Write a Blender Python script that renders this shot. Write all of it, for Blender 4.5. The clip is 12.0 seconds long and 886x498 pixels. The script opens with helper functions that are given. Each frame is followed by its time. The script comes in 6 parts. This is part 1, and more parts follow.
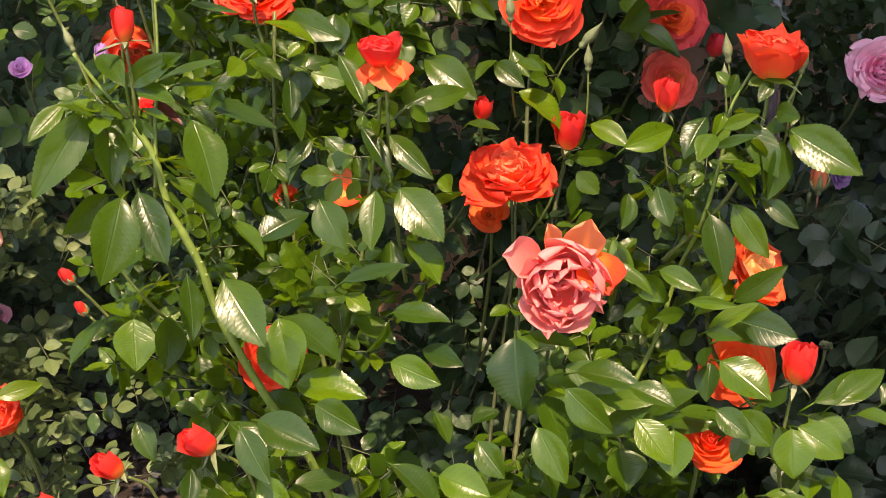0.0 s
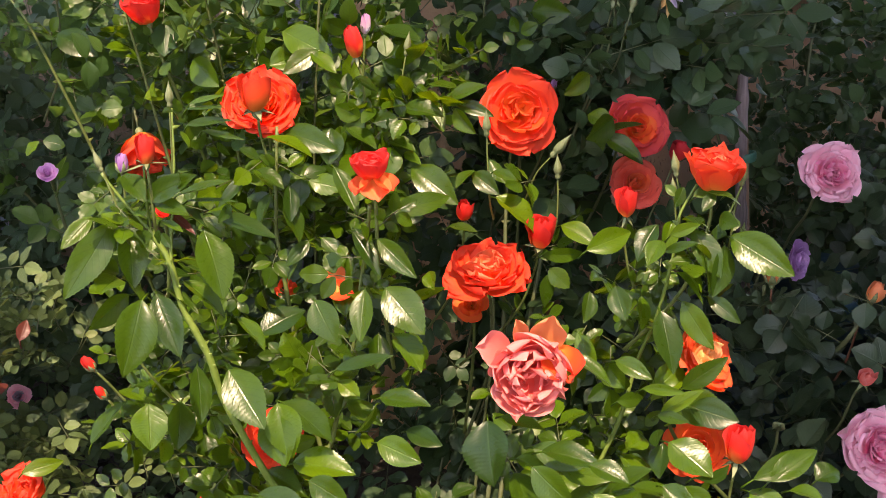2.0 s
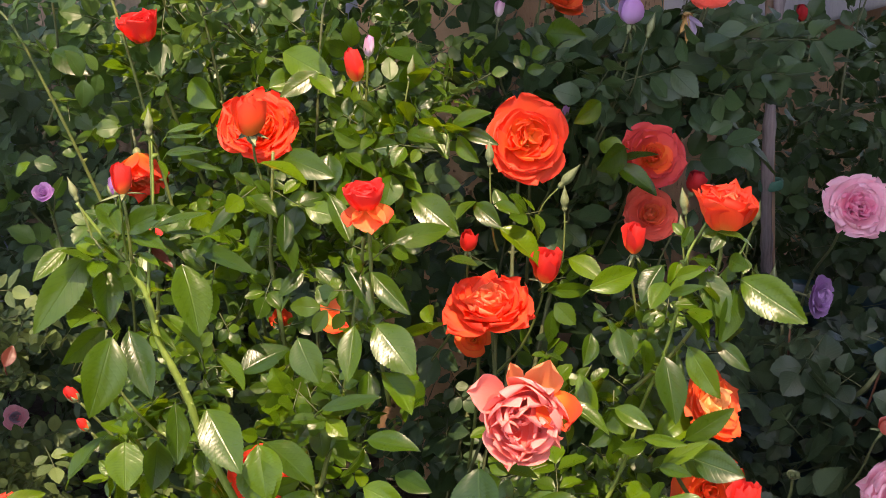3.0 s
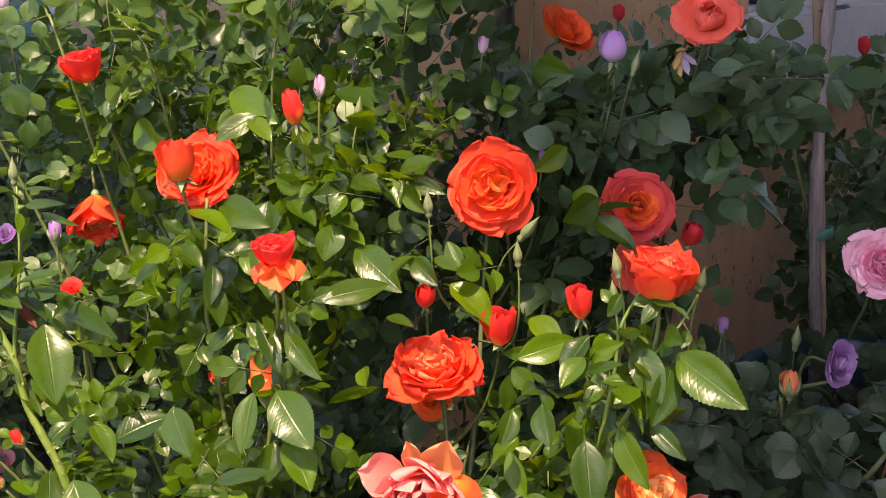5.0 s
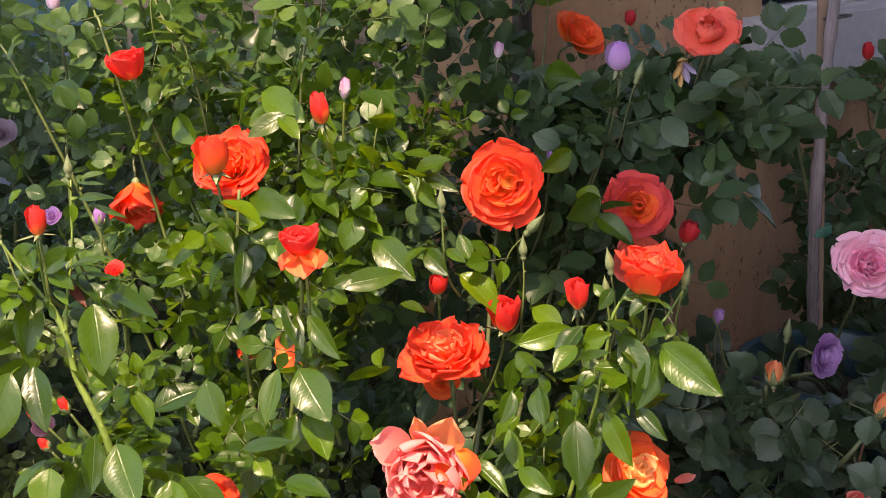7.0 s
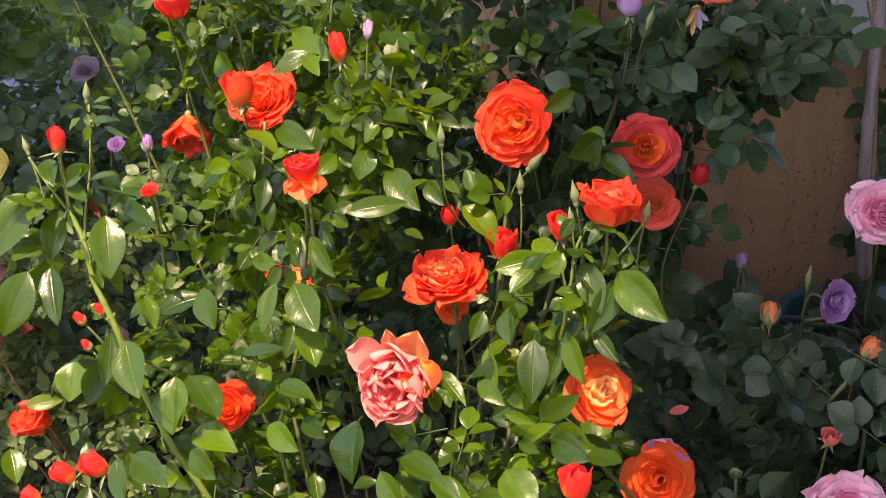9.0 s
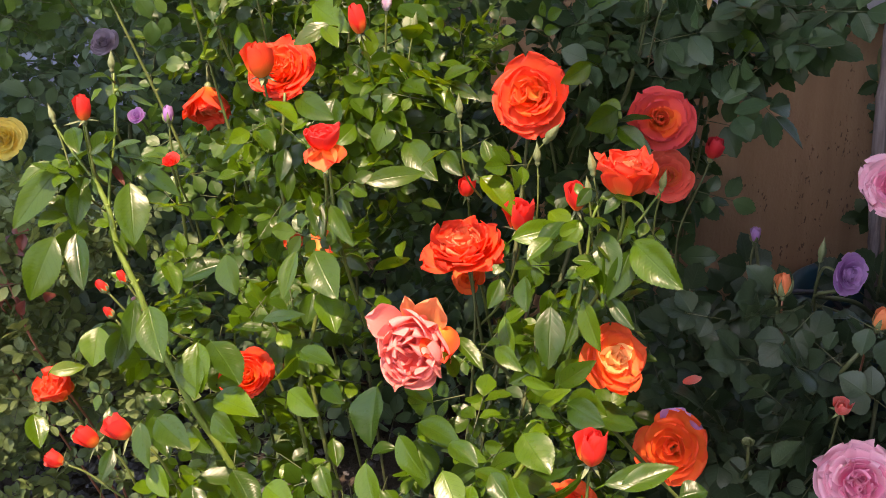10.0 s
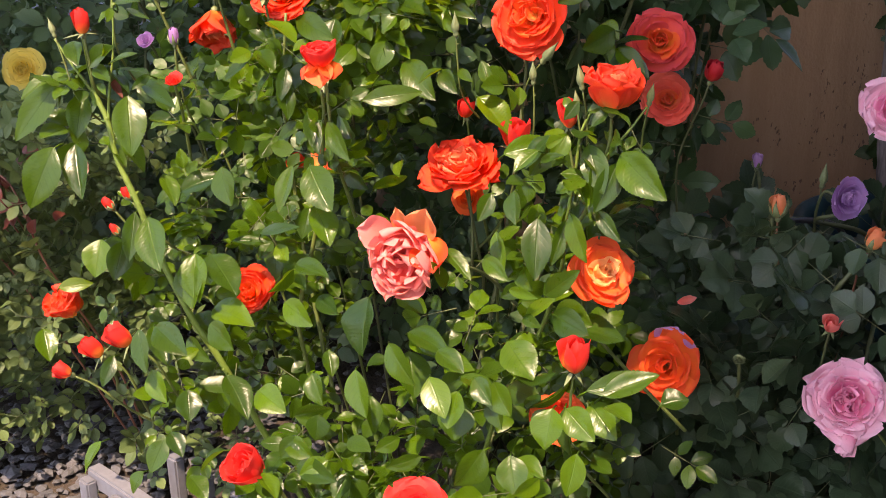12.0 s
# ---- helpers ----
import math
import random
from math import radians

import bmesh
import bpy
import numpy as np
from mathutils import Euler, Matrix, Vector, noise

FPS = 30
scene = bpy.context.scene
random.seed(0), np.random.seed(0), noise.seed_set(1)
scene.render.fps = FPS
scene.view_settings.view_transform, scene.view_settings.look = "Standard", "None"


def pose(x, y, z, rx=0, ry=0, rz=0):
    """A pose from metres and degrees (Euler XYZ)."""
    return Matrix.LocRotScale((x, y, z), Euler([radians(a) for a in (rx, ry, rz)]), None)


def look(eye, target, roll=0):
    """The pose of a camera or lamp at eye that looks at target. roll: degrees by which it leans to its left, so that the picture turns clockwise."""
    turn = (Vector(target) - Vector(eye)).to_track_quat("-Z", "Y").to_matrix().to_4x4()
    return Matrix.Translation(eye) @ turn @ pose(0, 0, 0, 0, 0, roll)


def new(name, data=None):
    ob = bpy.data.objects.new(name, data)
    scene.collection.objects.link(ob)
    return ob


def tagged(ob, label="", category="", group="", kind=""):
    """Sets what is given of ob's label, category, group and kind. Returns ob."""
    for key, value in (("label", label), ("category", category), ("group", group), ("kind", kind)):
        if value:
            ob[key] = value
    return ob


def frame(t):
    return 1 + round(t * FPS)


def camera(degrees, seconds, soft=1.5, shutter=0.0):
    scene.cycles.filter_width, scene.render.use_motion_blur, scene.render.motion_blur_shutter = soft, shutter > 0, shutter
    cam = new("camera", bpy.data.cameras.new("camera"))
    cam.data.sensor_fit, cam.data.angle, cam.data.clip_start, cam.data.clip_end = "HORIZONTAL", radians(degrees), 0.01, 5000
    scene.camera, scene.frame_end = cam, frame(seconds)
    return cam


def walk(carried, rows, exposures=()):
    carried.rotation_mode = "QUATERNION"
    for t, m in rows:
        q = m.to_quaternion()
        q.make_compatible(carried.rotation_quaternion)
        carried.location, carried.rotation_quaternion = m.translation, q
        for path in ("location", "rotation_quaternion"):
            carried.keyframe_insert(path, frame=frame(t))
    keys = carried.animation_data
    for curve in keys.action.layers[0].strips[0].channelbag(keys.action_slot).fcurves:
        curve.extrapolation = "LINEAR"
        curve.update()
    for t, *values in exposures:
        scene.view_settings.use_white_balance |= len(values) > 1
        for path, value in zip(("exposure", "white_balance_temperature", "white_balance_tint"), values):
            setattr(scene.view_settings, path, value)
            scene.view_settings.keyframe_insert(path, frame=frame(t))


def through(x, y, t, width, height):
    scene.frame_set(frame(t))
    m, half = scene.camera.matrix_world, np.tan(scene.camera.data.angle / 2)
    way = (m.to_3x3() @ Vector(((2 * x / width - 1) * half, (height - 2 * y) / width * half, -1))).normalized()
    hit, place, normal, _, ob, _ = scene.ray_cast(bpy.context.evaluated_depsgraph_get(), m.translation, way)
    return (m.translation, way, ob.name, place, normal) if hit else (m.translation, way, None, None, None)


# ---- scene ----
cam = camera(40.5, 12.0, 0.6)
PATH = [
    (0, 0.0000, -0.0000, 0.7000, 70.700, 2.300, -0.000),
    (0.5, 0.0366, 0.0093, 0.7039, 71.644, 2.558, 0.196),
    (1, 0.0557, -0.0128, 0.7188, 72.571, 2.603, 0.147),
    (1.5, 0.0413, -0.1305, 0.7490, 73.974, 2.635, -0.056),
    (2, 0.0184, -0.0886, 0.7448, 74.192, 2.315, 0.209),
    (2.5, 0.0192, -0.0679, 0.7453, 74.422, 2.061, 1.060),
    (3, 0.0487, -0.0440, 0.7519, 74.649, 1.648, 2.299),
    (5, 0.1969, 0.0506, 0.7499, 76.086, 2.299, 9.503),
    (5.5, 0.1902, -0.1028, 0.7943, 76.018, 1.442, 8.418),
    (6, 0.1974, -0.0980, 0.7964, 76.060, 1.292, 8.952),
    (6.5, 0.2108, -0.0462, 0.7885, 75.679, 1.294, 9.906),
    (7, 0.2210, -0.0181, 0.7785, 75.132, 1.313, 11.025),
    (9, 0.3615, -0.0536, 0.7736, 73.200, 1.372, 18.755),
    (9.5, 0.3746, -0.0637, 0.7689, 72.866, 1.315, 19.515),
    (10, 0.3605, -0.0702, 0.7690, 72.288, 1.217, 19.309),
    (10.5, 0.3331, -0.0900, 0.7681, 71.720, 1.052, 18.606),
    (11, 0.3302, -0.1040, 0.7566, 71.172, 1.036, 18.421),
    (11.5, 0.3560, -0.0999, 0.7514, 70.642, 1.154, 19.286),
    (12, 0.3999, -0.0819, 0.7454, 70.040, 1.380, 21.018),
]
walk(cam, [(t, pose(x, y, z, rx, ry, rz)) for t, x, y, z, rx, ry, rz in PATH], [(0.0, 0.88, 7800.0, 25.0), (3.0, 0.97, 7800.0, 25.0), (7.0, 1.08, 7800.0, 25.0), (12.0, 1.08, 7800.0, 25.0)])

# ---------------------------------------------------------------- light
SUN = Vector((0.06, -0.465, 0.883)).normalized()
world = bpy.data.worlds.new("world")
scene.world = world
world.use_nodes = True
wt = world.node_tree
sky = wt.nodes.new("ShaderNodeTexSky")
sky.sky_type = "NISHITA"
sky.sun_disc = False
sky.sun_elevation = math.asin(SUN.z)
sky.sun_rotation = math.atan2(SUN.x, SUN.y)
wt.links.new(sky.outputs[0], wt.nodes["Background"].inputs[0])
wt.nodes["Background"].inputs[1].default_value = 0.33
lamp = bpy.data.lights.new("sun", "SUN")
lamp.energy, lamp.angle, lamp.color = 5.2, radians(0.6), (1.0, 0.87, 0.66)
sun = new("sun", lamp)
sun.matrix_world = look(SUN * 20, (0, 0, 0))


# ---------------------------------------------------------------- materials
def material(name):
    m = bpy.data.materials.new(name)
    m.use_nodes = True
    t = m.node_tree
    t.nodes.clear()
    out = t.nodes.new("ShaderNodeOutputMaterial")
    return m, t, out


def node(t, kind, **put):
    n = t.nodes.new("ShaderNode" + kind)
    for key, value in put.items():
        n.inputs[key].default_value = value
    return n


def maths(t, op, a, b=0.0, c=0.0):
    n = t.nodes.new("ShaderNodeMath")
    n.operation = op
    for i, v in enumerate((a, b, c)):
        if isinstance(v, (int, float)):
            n.inputs[i].default_value = v
        else:
            t.links.new(v, n.inputs[i])
    return n.outputs[0]


def ramp(t, fac, stops):
    n = t.nodes.new("ShaderNodeValToRGB")
    while len(n.color_ramp.elements) < len(stops):
        n.color_ramp.elements.new(0.5)
    for e, (p, c) in zip(n.color_ramp.elements, stops):
        e.position, e.color = p, (*c, 1)
    t.links.new(fac, n.inputs[0])
    return n.outputs[0]


def mixed(t, fac, a, b, blend="MIX"):
    n = t.nodes.new("ShaderNodeMix")
    n.data_type, n.blend_type = "RGBA", blend
    for socket, v in ((n.inputs[0], fac), (n.inputs[6], a), (n.inputs[7], b)):
        if isinstance(v, (int, float)):
            socket.default_value = v
        elif isinstance(v, tuple):
            socket.default_value = (*v, 1)
        else:
            t.links.new(v, socket)
    return n.outputs[2]


def any_random(t):
    """A random number for each object and each loose piece of a joined mesh."""
    return maths(t, "FRACT", maths(t, "ADD", t.nodes.new("ShaderNodeObjectInfo").outputs["Random"],
                                   t.nodes.new("ShaderNodeNewGeometry").outputs["Random Per Island"]))


def noise_at(t, scale, detail=3.0, rough=0.55):
    n = node(t, "TexNoise", Scale=scale, Detail=detail, Roughness=rough)
    t.links.new(t.nodes.new("ShaderNodeTexCoord").outputs["Object"], n.inputs["Vector"])
    return n.outputs[0]


def bumped(t, height, strength, distance):
    b = node(t, "Bump", Strength=strength, Distance=distance)
    t.links.new(height, b.inputs["Height"])
    return b.outputs[0]


def stucco_material():
    """House render: warm tan, stained in vertical streaks, chipped in small pits."""
    m, t, out = material("tan_stucco")
    coord = t.nodes.new("ShaderNodeTexCoord").outputs["Object"]

    def grain(scale, stretch, detail=4.0):
        mp = node(t, "Mapping")
        mp.inputs["Scale"].default_value = stretch
        t.links.new(coord, mp.inputs[0])
        n = node(t, "TexNoise", Scale=scale, Detail=detail, Roughness=0.6)
        t.links.new(mp.outputs[0], n.inputs["Vector"])
        return n.outputs[0]
    streak, cloud, fine = grain(9.0, (1, 1, 0.16)), grain(2.6, (1, 1, 1)), grain(120.0, (1, 1, 1))
    pits = maths(t, "SMOOTH_MIN", maths(t, "MULTIPLY", maths(t, "SUBTRACT", grain(105.0, (1, 1, 0.7), 2.0), 0.62), 18.0), 1.0, 0.1)
    pits = maths(t, "MAXIMUM", pits, 0.0)
    pits = maths(t, "MULTIPLY", pits, maths(t, "GREATER_THAN", cloud, 0.52))
    tone = ramp(t, maths(t, "MULTIPLY_ADD", streak, 0.6, maths(t, "MULTIPLY", cloud, 0.5)), [(0.34, (0.25, 0.130, 0.062)), (0.58, (0.36, 0.205, 0.108)), (0.75, (0.44, 0.28, 0.165))])
    tone = mixed(t, pits, tone, (0.16, 0.085, 0.045))
    p = node(t, "BsdfPrincipled", Roughness=0.92)
    t.links.new(tone, p.inputs["Base Color"])
    t.links.new(bumped(t, maths(t, "MULTIPLY_ADD", pits, -1.2, fine), 0.7, 0.003), p.inputs["Normal"])
    t.links.new(p.outputs[0], out.inputs[0])
    return m


def leaf_material(name, deep, fresh, glow, rough, through=0.3, vein=0.22):
    """A leaf blade: side veins, mottling and a shade of its own for each leaflet; light comes through it."""
    m, t, out = material(name)
    uv = t.nodes.new("ShaderNodeSeparateXYZ")
    t.links.new(t.nodes.new("ShaderNodeUVMap").outputs[0], uv.inputs[0])
    u, v = uv.outputs[0], maths(t, "ABSOLUTE", maths(t, "SUBTRACT", uv.outputs[1], 0.5))
    wave = maths(t, "SINE", maths(t, "MULTIPLY", maths(t, "SUBTRACT", u, maths(t, "MULTIPLY", v, 0.6)), 50.0))
    side = maths(t, "POWER", maths(t, "MULTIPLY_ADD", wave, 0.5, 0.5), 8.0)
    mid = maths(t, "SUBTRACT", 1.0, maths(t, "SMOOTH_MIN", maths(t, "MULTIPLY", v, 28.0), 1.0, 0.2))
    lines = maths(t, "MINIMUM", maths(t, "MAXIMUM", mid, maths(t, "MULTIPLY", side, 0.55)), 1.0)
    r = any_random(t)
    tone = ramp(t, r, [(0.0, deep), (0.62, tuple(0.5 * (a + b) for a, b in zip(deep, fresh))), (0.93, fresh),
                       (1.0, tuple(min(1, c * k) for c, k in zip(fresh, (1.3, 1.12, 1.0))))])
    tone = mixed(t, maths(t, "MULTIPLY", noise_at(t, 90.0), 0.5), tone, deep)
    tone = mixed(t, maths(t, "MULTIPLY", lines, vein), tone, tuple(min(1, c * 1.9 + 0.01) for c in fresh))
    p = node(t, "BsdfPrincipled", Roughness=rough)
    p.inputs["Specular IOR Level"].default_value = 0.34
    t.links.new(tone, p.inputs["Base Color"])
    t.links.new(maths(t, "MULTIPLY_ADD", noise_at(t, 140.0), 0.16, rough - 0.08), p.inputs["Roughness"])
    relief = maths(t, "ADD", maths(t, "MULTIPLY_ADD", side, -0.075, maths(t, "MULTIPLY", mid, -0.32)), maths(t, "MULTIPLY", noise_at(t, 75.0, 2.0), 0.20))
    t.links.new(bumped(t, relief, 0.55, 0.0011), p.inputs["Normal"])
    tr = node(t, "BsdfTranslucent")
    t.links.new(mixed(t, maths(t, "MULTIPLY", lines, 0.4), mixed(t, r, glow, tuple(c * 1.3 for c in glow)), deep), tr.inputs[0])
    mix = node(t, "MixShader", Fac=through)
    t.links.new(p.outputs[0], mix.inputs[1])
    t.links.new(tr.outputs[0], mix.inputs[2])
    t.links.new(mix.outputs[0], out.inputs[0])
    return m


def petal_material(name, heart, body, rim, glow, through=0.42, rough=0.55):
    """A petal: colour runs from the claw to the rim, with fine streaks along it."""
    m, t, out = material(name)
    uv = t.nodes.new("ShaderNodeSeparateXYZ")
    t.links.new(t.nodes.new("ShaderNodeUVMap").outputs[0], uv.inputs[0])
    r = any_random(t)
    side = maths(t, "POWER", maths(t, "ABSOLUTE", maths(t, "MULTIPLY_ADD", uv.outputs[1], 2.0, -1.0)), 5.0)
    along = maths(t, "ADD", maths(t, "MULTIPLY_ADD", side, 0.30, uv.outputs[0]), maths(t, "MULTIPLY_ADD", noise_at(t, 55.0), 0.36, -0.18))
    tone = ramp(t, along, [(0.05, heart), (0.50, body), (0.72, tuple(0.6 * a + 0.4 * b for a, b in zip(body, rim))), (1.0, rim)])
    tone = mixed(t, maths(t, "MULTIPLY", r, 0.45), tone, rim)
    streak = node(t, "TexNoise", Scale=1.0, Detail=2.0)
    stretch = node(t, "Mapping")
    stretch.inputs["Scale"].default_value = (3.0, 46.0, 1.0)
    t.links.new(t.nodes.new("ShaderNodeUVMap").outputs[0], stretch.inputs[0])
    t.links.new(stretch.outputs[0], streak.inputs["Vector"])
    tone = mixed(t, maths(t, "MULTIPLY", streak.outputs[0], 0.3), tone, tuple(c * 0.72 for c in body))
    p = node(t, "BsdfPrincipled", Roughness=rough)
    p.inputs["Specular IOR Level"].default_value = 0.25
    p.inputs["Sheen Weight"].default_value = 0.03
    t.links.new(tone, p.inputs["Base Color"])
    t.links.new(bumped(t, streak.outputs[0], 0.35, 0.0008), p.inputs["Normal"])
    tr = node(t, "BsdfTranslucent")
    t.links.new(mixed(t, 0.5, tone, glow), tr.inputs[0])
    mix = node(t, "MixShader", Fac=through)
    t.links.new(p.outputs[0], mix.inputs[1])
    t.links.new(tr.outputs[0], mix.inputs[2])
    t.links.new(mix.outputs[0], out.inputs[0])
    return m


def plain_material(name, a, b, scale, rough, bump=0.3, depth=0.002, metal=0.0, fine=None, stretch=(1, 1, 1)):
    """A solid surface of two tones, mottled at a coarse and a fine scale."""
    m, t, out = material(name)
    coord = t.nodes.new("ShaderNodeTexCoord")
    mp = node(t, "Mapping")
    mp.inputs["Scale"].default_value = stretch
    t.links.new(coord.outputs["Object"], mp.inputs[0])
    big = node(t, "TexNoise", Scale=scale, Detail=4.0, Roughness=0.6)
    small = node(t, "TexNoise", Scale=fine or scale * 9, Detail=5.0, Roughness=0.65)
    for n in (big, small):
        t.links.new(mp.outputs[0], n.inputs["Vector"])
    f = maths(t, "MULTIPLY_ADD", small.outputs[0], 0.5, maths(t, "MULTIPLY", big.outputs[0], 0.55))
    tone = ramp(t, f, [(0.32, a), (0.72, b)])
    tone = mixed(t, maths(t, "MULTIPLY", any_random(t), 0.25), tone, a)
    p = node(t, "BsdfPrincipled", Roughness=rough, Metallic=metal)
    t.links.new(tone, p.inputs["Base Color"])
    t.links.new(bumped(t, f, bump, depth), p.inputs["Normal"])
    t.links.new(p.outputs[0], out.inputs[0])
    return m


LEAF = leaf_material("glossy_rose_leaf", (0.011, 0.034, 0.004), (0.064, 0.130, 0.003), (0.30, 0.46, 0.006), 0.30, 0.22, 0.10)
# next two: the mauve bush's leaves coloured as sunlit and as shaded
LEAF_SUNLIT = leaf_material("sunlit_rose_leaf", (0.022, 0.058, 0.016), (0.070, 0.130, 0.028), (0.18, 0.32, 0.035), 0.40, 0.28, 0.2)
LEAF_SHADED = leaf_material("shaded_rose_leaf", (0.018, 0.042, 0.017), (0.046, 0.088, 0.034), (0.09, 0.17, 0.03), 0.42, 0.20, 0.2)
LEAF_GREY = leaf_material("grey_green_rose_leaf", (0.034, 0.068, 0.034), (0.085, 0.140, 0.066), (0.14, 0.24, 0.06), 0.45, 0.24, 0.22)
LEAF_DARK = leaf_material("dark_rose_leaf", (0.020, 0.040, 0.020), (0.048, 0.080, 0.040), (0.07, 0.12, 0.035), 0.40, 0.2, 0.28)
LEAF_DUSTY = leaf_material("dusty_shrub_leaf", (0.048, 0.080, 0.029), (0.130, 0.180, 0.060), (0.2, 0.26, 0.06), 0.5, 0.25)
LEAF_RED = leaf_material("young_red_leaf", (0.10, 0.022, 0.018), (0.16, 0.05, 0.03), (0.3, 0.06, 0.04), 0.35, 0.3)
CORAL = petal_material("coral_petal", (0.98, 0.48, 0.06), (0.91, 0.115, 0.022), (0.86, 0.062, 0.036), (1.0, 0.145, 0.025), 0.34)
CORAL_ORANGE = petal_material("orange_petal", (0.97, 0.55, 0.12), (0.93, 0.22, 0.035), (0.88, 0.085, 0.035), (1.0, 0.26, 0.04), 0.36)
CORAL_LIGHT = petal_material("light_coral_petal", (0.98, 0.55, 0.12), (0.94, 0.225, 0.06), (0.93, 0.20, 0.10), (1.0, 0.225, 0.045), 0.34)
# darker copy of the coral petal, its shade put into the colour
CORAL_DUSK = petal_material("shaded_coral_petal", (0.94, 0.40, 0.05), (0.80, 0.095, 0.035), (0.68, 0.065, 0.085), (0.9, 0.15, 0.06), 0.34)
# pale orange heart, its colour lightened further for glaring sun
CORAL_HEART = petal_material("sun_lightened_orange_petal", (1.0, 0.86, 0.50), (0.98, 0.70, 0.32), (0.97, 0.55, 0.24), (1.0, 0.72, 0.34), 0.58)
CORAL_RED = petal_material("scarlet_petal", (0.97, 0.40, 0.06), (0.80, 0.030, 0.016), (0.84, 0.050, 0.045), (1.0, 0.07, 0.03), 0.34)
CRIMSON = petal_material("dark_red_petal", (0.62, 0.06, 0.03), (0.50, 0.016, 0.022), (0.56, 0.03, 0.045), (0.7, 0.04, 0.04), 0.32)
CORAL_PINK = petal_material("salmon_pink_petal", (0.84, 0.08, 0.05), (0.85, 0.14, 0.11), (0.91, 0.33, 0.30), (0.95, 0.30, 0.23), 0.36)
PEACH = petal_material("peach_petal", (0.90, 0.50, 0.16), (0.86, 0.30, 0.10), (0.84, 0.28, 0.14), (0.95, 0.36, 0.12))
PINK = petal_material("soft_pink_petal", (0.88, 0.13, 0.33), (0.90, 0.31, 0.45), (0.93, 0.56, 0.68), (0.95, 0.40, 0.52), 0.34)
PINK_DEEP = petal_material("vivid_pink_petal", (0.80, 0.06, 0.24), (0.88, 0.17, 0.38), (0.93, 0.40, 0.56), (0.95, 0.28, 0.46), 0.34)
SALMON = petal_material("salmon_coral_petal", (0.92, 0.24, 0.08), (0.87, 0.11, 0.06), (0.88, 0.16, 0.12), (0.95, 0.24, 0.12), 0.36)
MAUVE = petal_material("mauve_petal", (0.40, 0.12, 0.44), (0.46, 0.18, 0.52), (0.60, 0.36, 0.66), (0.55, 0.25, 0.6))
LILAC = petal_material("lilac_petal", (0.74, 0.60, 0.76), (0.60, 0.40, 0.66), (0.50, 0.22, 0.56), (0.7, 0.5, 0.75))
LILAC_WHITE = petal_material("white_lilac_petal", (0.84, 0.78, 0.80), (0.82, 0.64, 0.75), (0.66, 0.30, 0.56), (0.8, 0.6, 0.7), 0.34)
PALE = petal_material("faded_lilac_petal", (0.44, 0.32, 0.46), (0.42, 0.32, 0.46), (0.48, 0.40, 0.50), (0.42, 0.32, 0.44))
YELLOW = petal_material("butter_yellow_petal", (0.92, 0.58, 0.04), (0.92, 0.68, 0.08), (0.93, 0.78, 0.22), (0.95, 0.72, 0.15))
STEM = plain_material("green_cane_bark", (0.09, 0.15, 0.022), (0.19, 0.26, 0.05), 30.0, 0.45, 0.3, 0.0006)
STEM_THIN = plain_material("olive_flower_stalk", (0.065, 0.085, 0.022), (0.15, 0.19, 0.045), 30.0, 0.5, 0.3, 0.0006)
STEM_DARK = plain_material("dark_cane_bark", (0.055, 0.075, 0.03), (0.12, 0.13, 0.05), 30.0, 0.6, 0.3, 0.0006)
STEM_RED = plain_material("reddish_twig_bark", (0.14, 0.045, 0.03), (0.26, 0.11, 0.06), 40.0, 0.5, 0.3, 0.0006)
SEPAL = plain_material("green_sepal", (0.085, 0.11, 0.04), (0.21, 0.24, 0.11), 60.0, 0.55, 0.3, 0.0005)
DRY = plain_material("withered_petal", (0.30, 0.16, 0.05), (0.52, 0.36, 0.14), 80.0, 0.8, 0.5, 0.001)
STUCCO = stucco_material()
SIDE_PAINT = plain_material("slate_grey_render", (0.11, 0.12, 0.14), (0.18, 0.19, 0.22), 4.0, 0.9, 0.6, 0.004)
STUCCO_ROUGH = plain_material("rough_tan_render", (0.16, 0.115, 0.075), (0.29, 0.21, 0.14), 8.0, 0.95, 1.0, 0.01, fine=40.0)
# grey-white trim and vinyl, darkened to stand in for deep shade
TRIM = plain_material("shade_darkened_trim", (0.27, 0.26, 0.28), (0.40, 0.39, 0.41), 6.0, 0.6, 0.35, 0.002, fine=70.0)
VINYL = plain_material("shade_darkened_vinyl", (0.36, 0.36, 0.38), (0.48, 0.48, 0.50), 9.0, 0.4, 0.1, 0.0005)
TEAL = plain_material("teal_siding_paint", (0.032, 0.085, 0.10), (0.058, 0.130, 0.150), 5.0, 0.6, 0.3, 0.001, stretch=(0.3, 1, 4))
BASE_PAINT = plain_material("pale_blue_paint", (0.15, 0.18, 0.25), (0.22, 0.25, 0.33), 4.0, 0.7, 0.3, 0.002)
WOOD = plain_material("weathered_stake_wood", (0.07, 0.055, 0.055), (0.34, 0.28, 0.29), 75.0, 0.85, 0.9, 0.003, fine=240.0, stretch=(1, 1, 0.06))
WOOD_TAN = plain_material("tan_stake_wood", (0.15, 0.09, 0.06), (0.30, 0.19, 0.13), 75.0, 0.8, 0.6, 0.002, fine=240.0, stretch=(1, 1, 0.06))
GLAZE = plain_material("dark_teal_glaze", (0.005, 0.028, 0.040), (0.012, 0.058, 0.078), 7.0, 0.42, 0.1, 0.001)
TIE = plain_material("green_plant_tie", (0.02, 0.10, 0.075), (0.04, 0.16, 0.11), 30.0, 0.5)
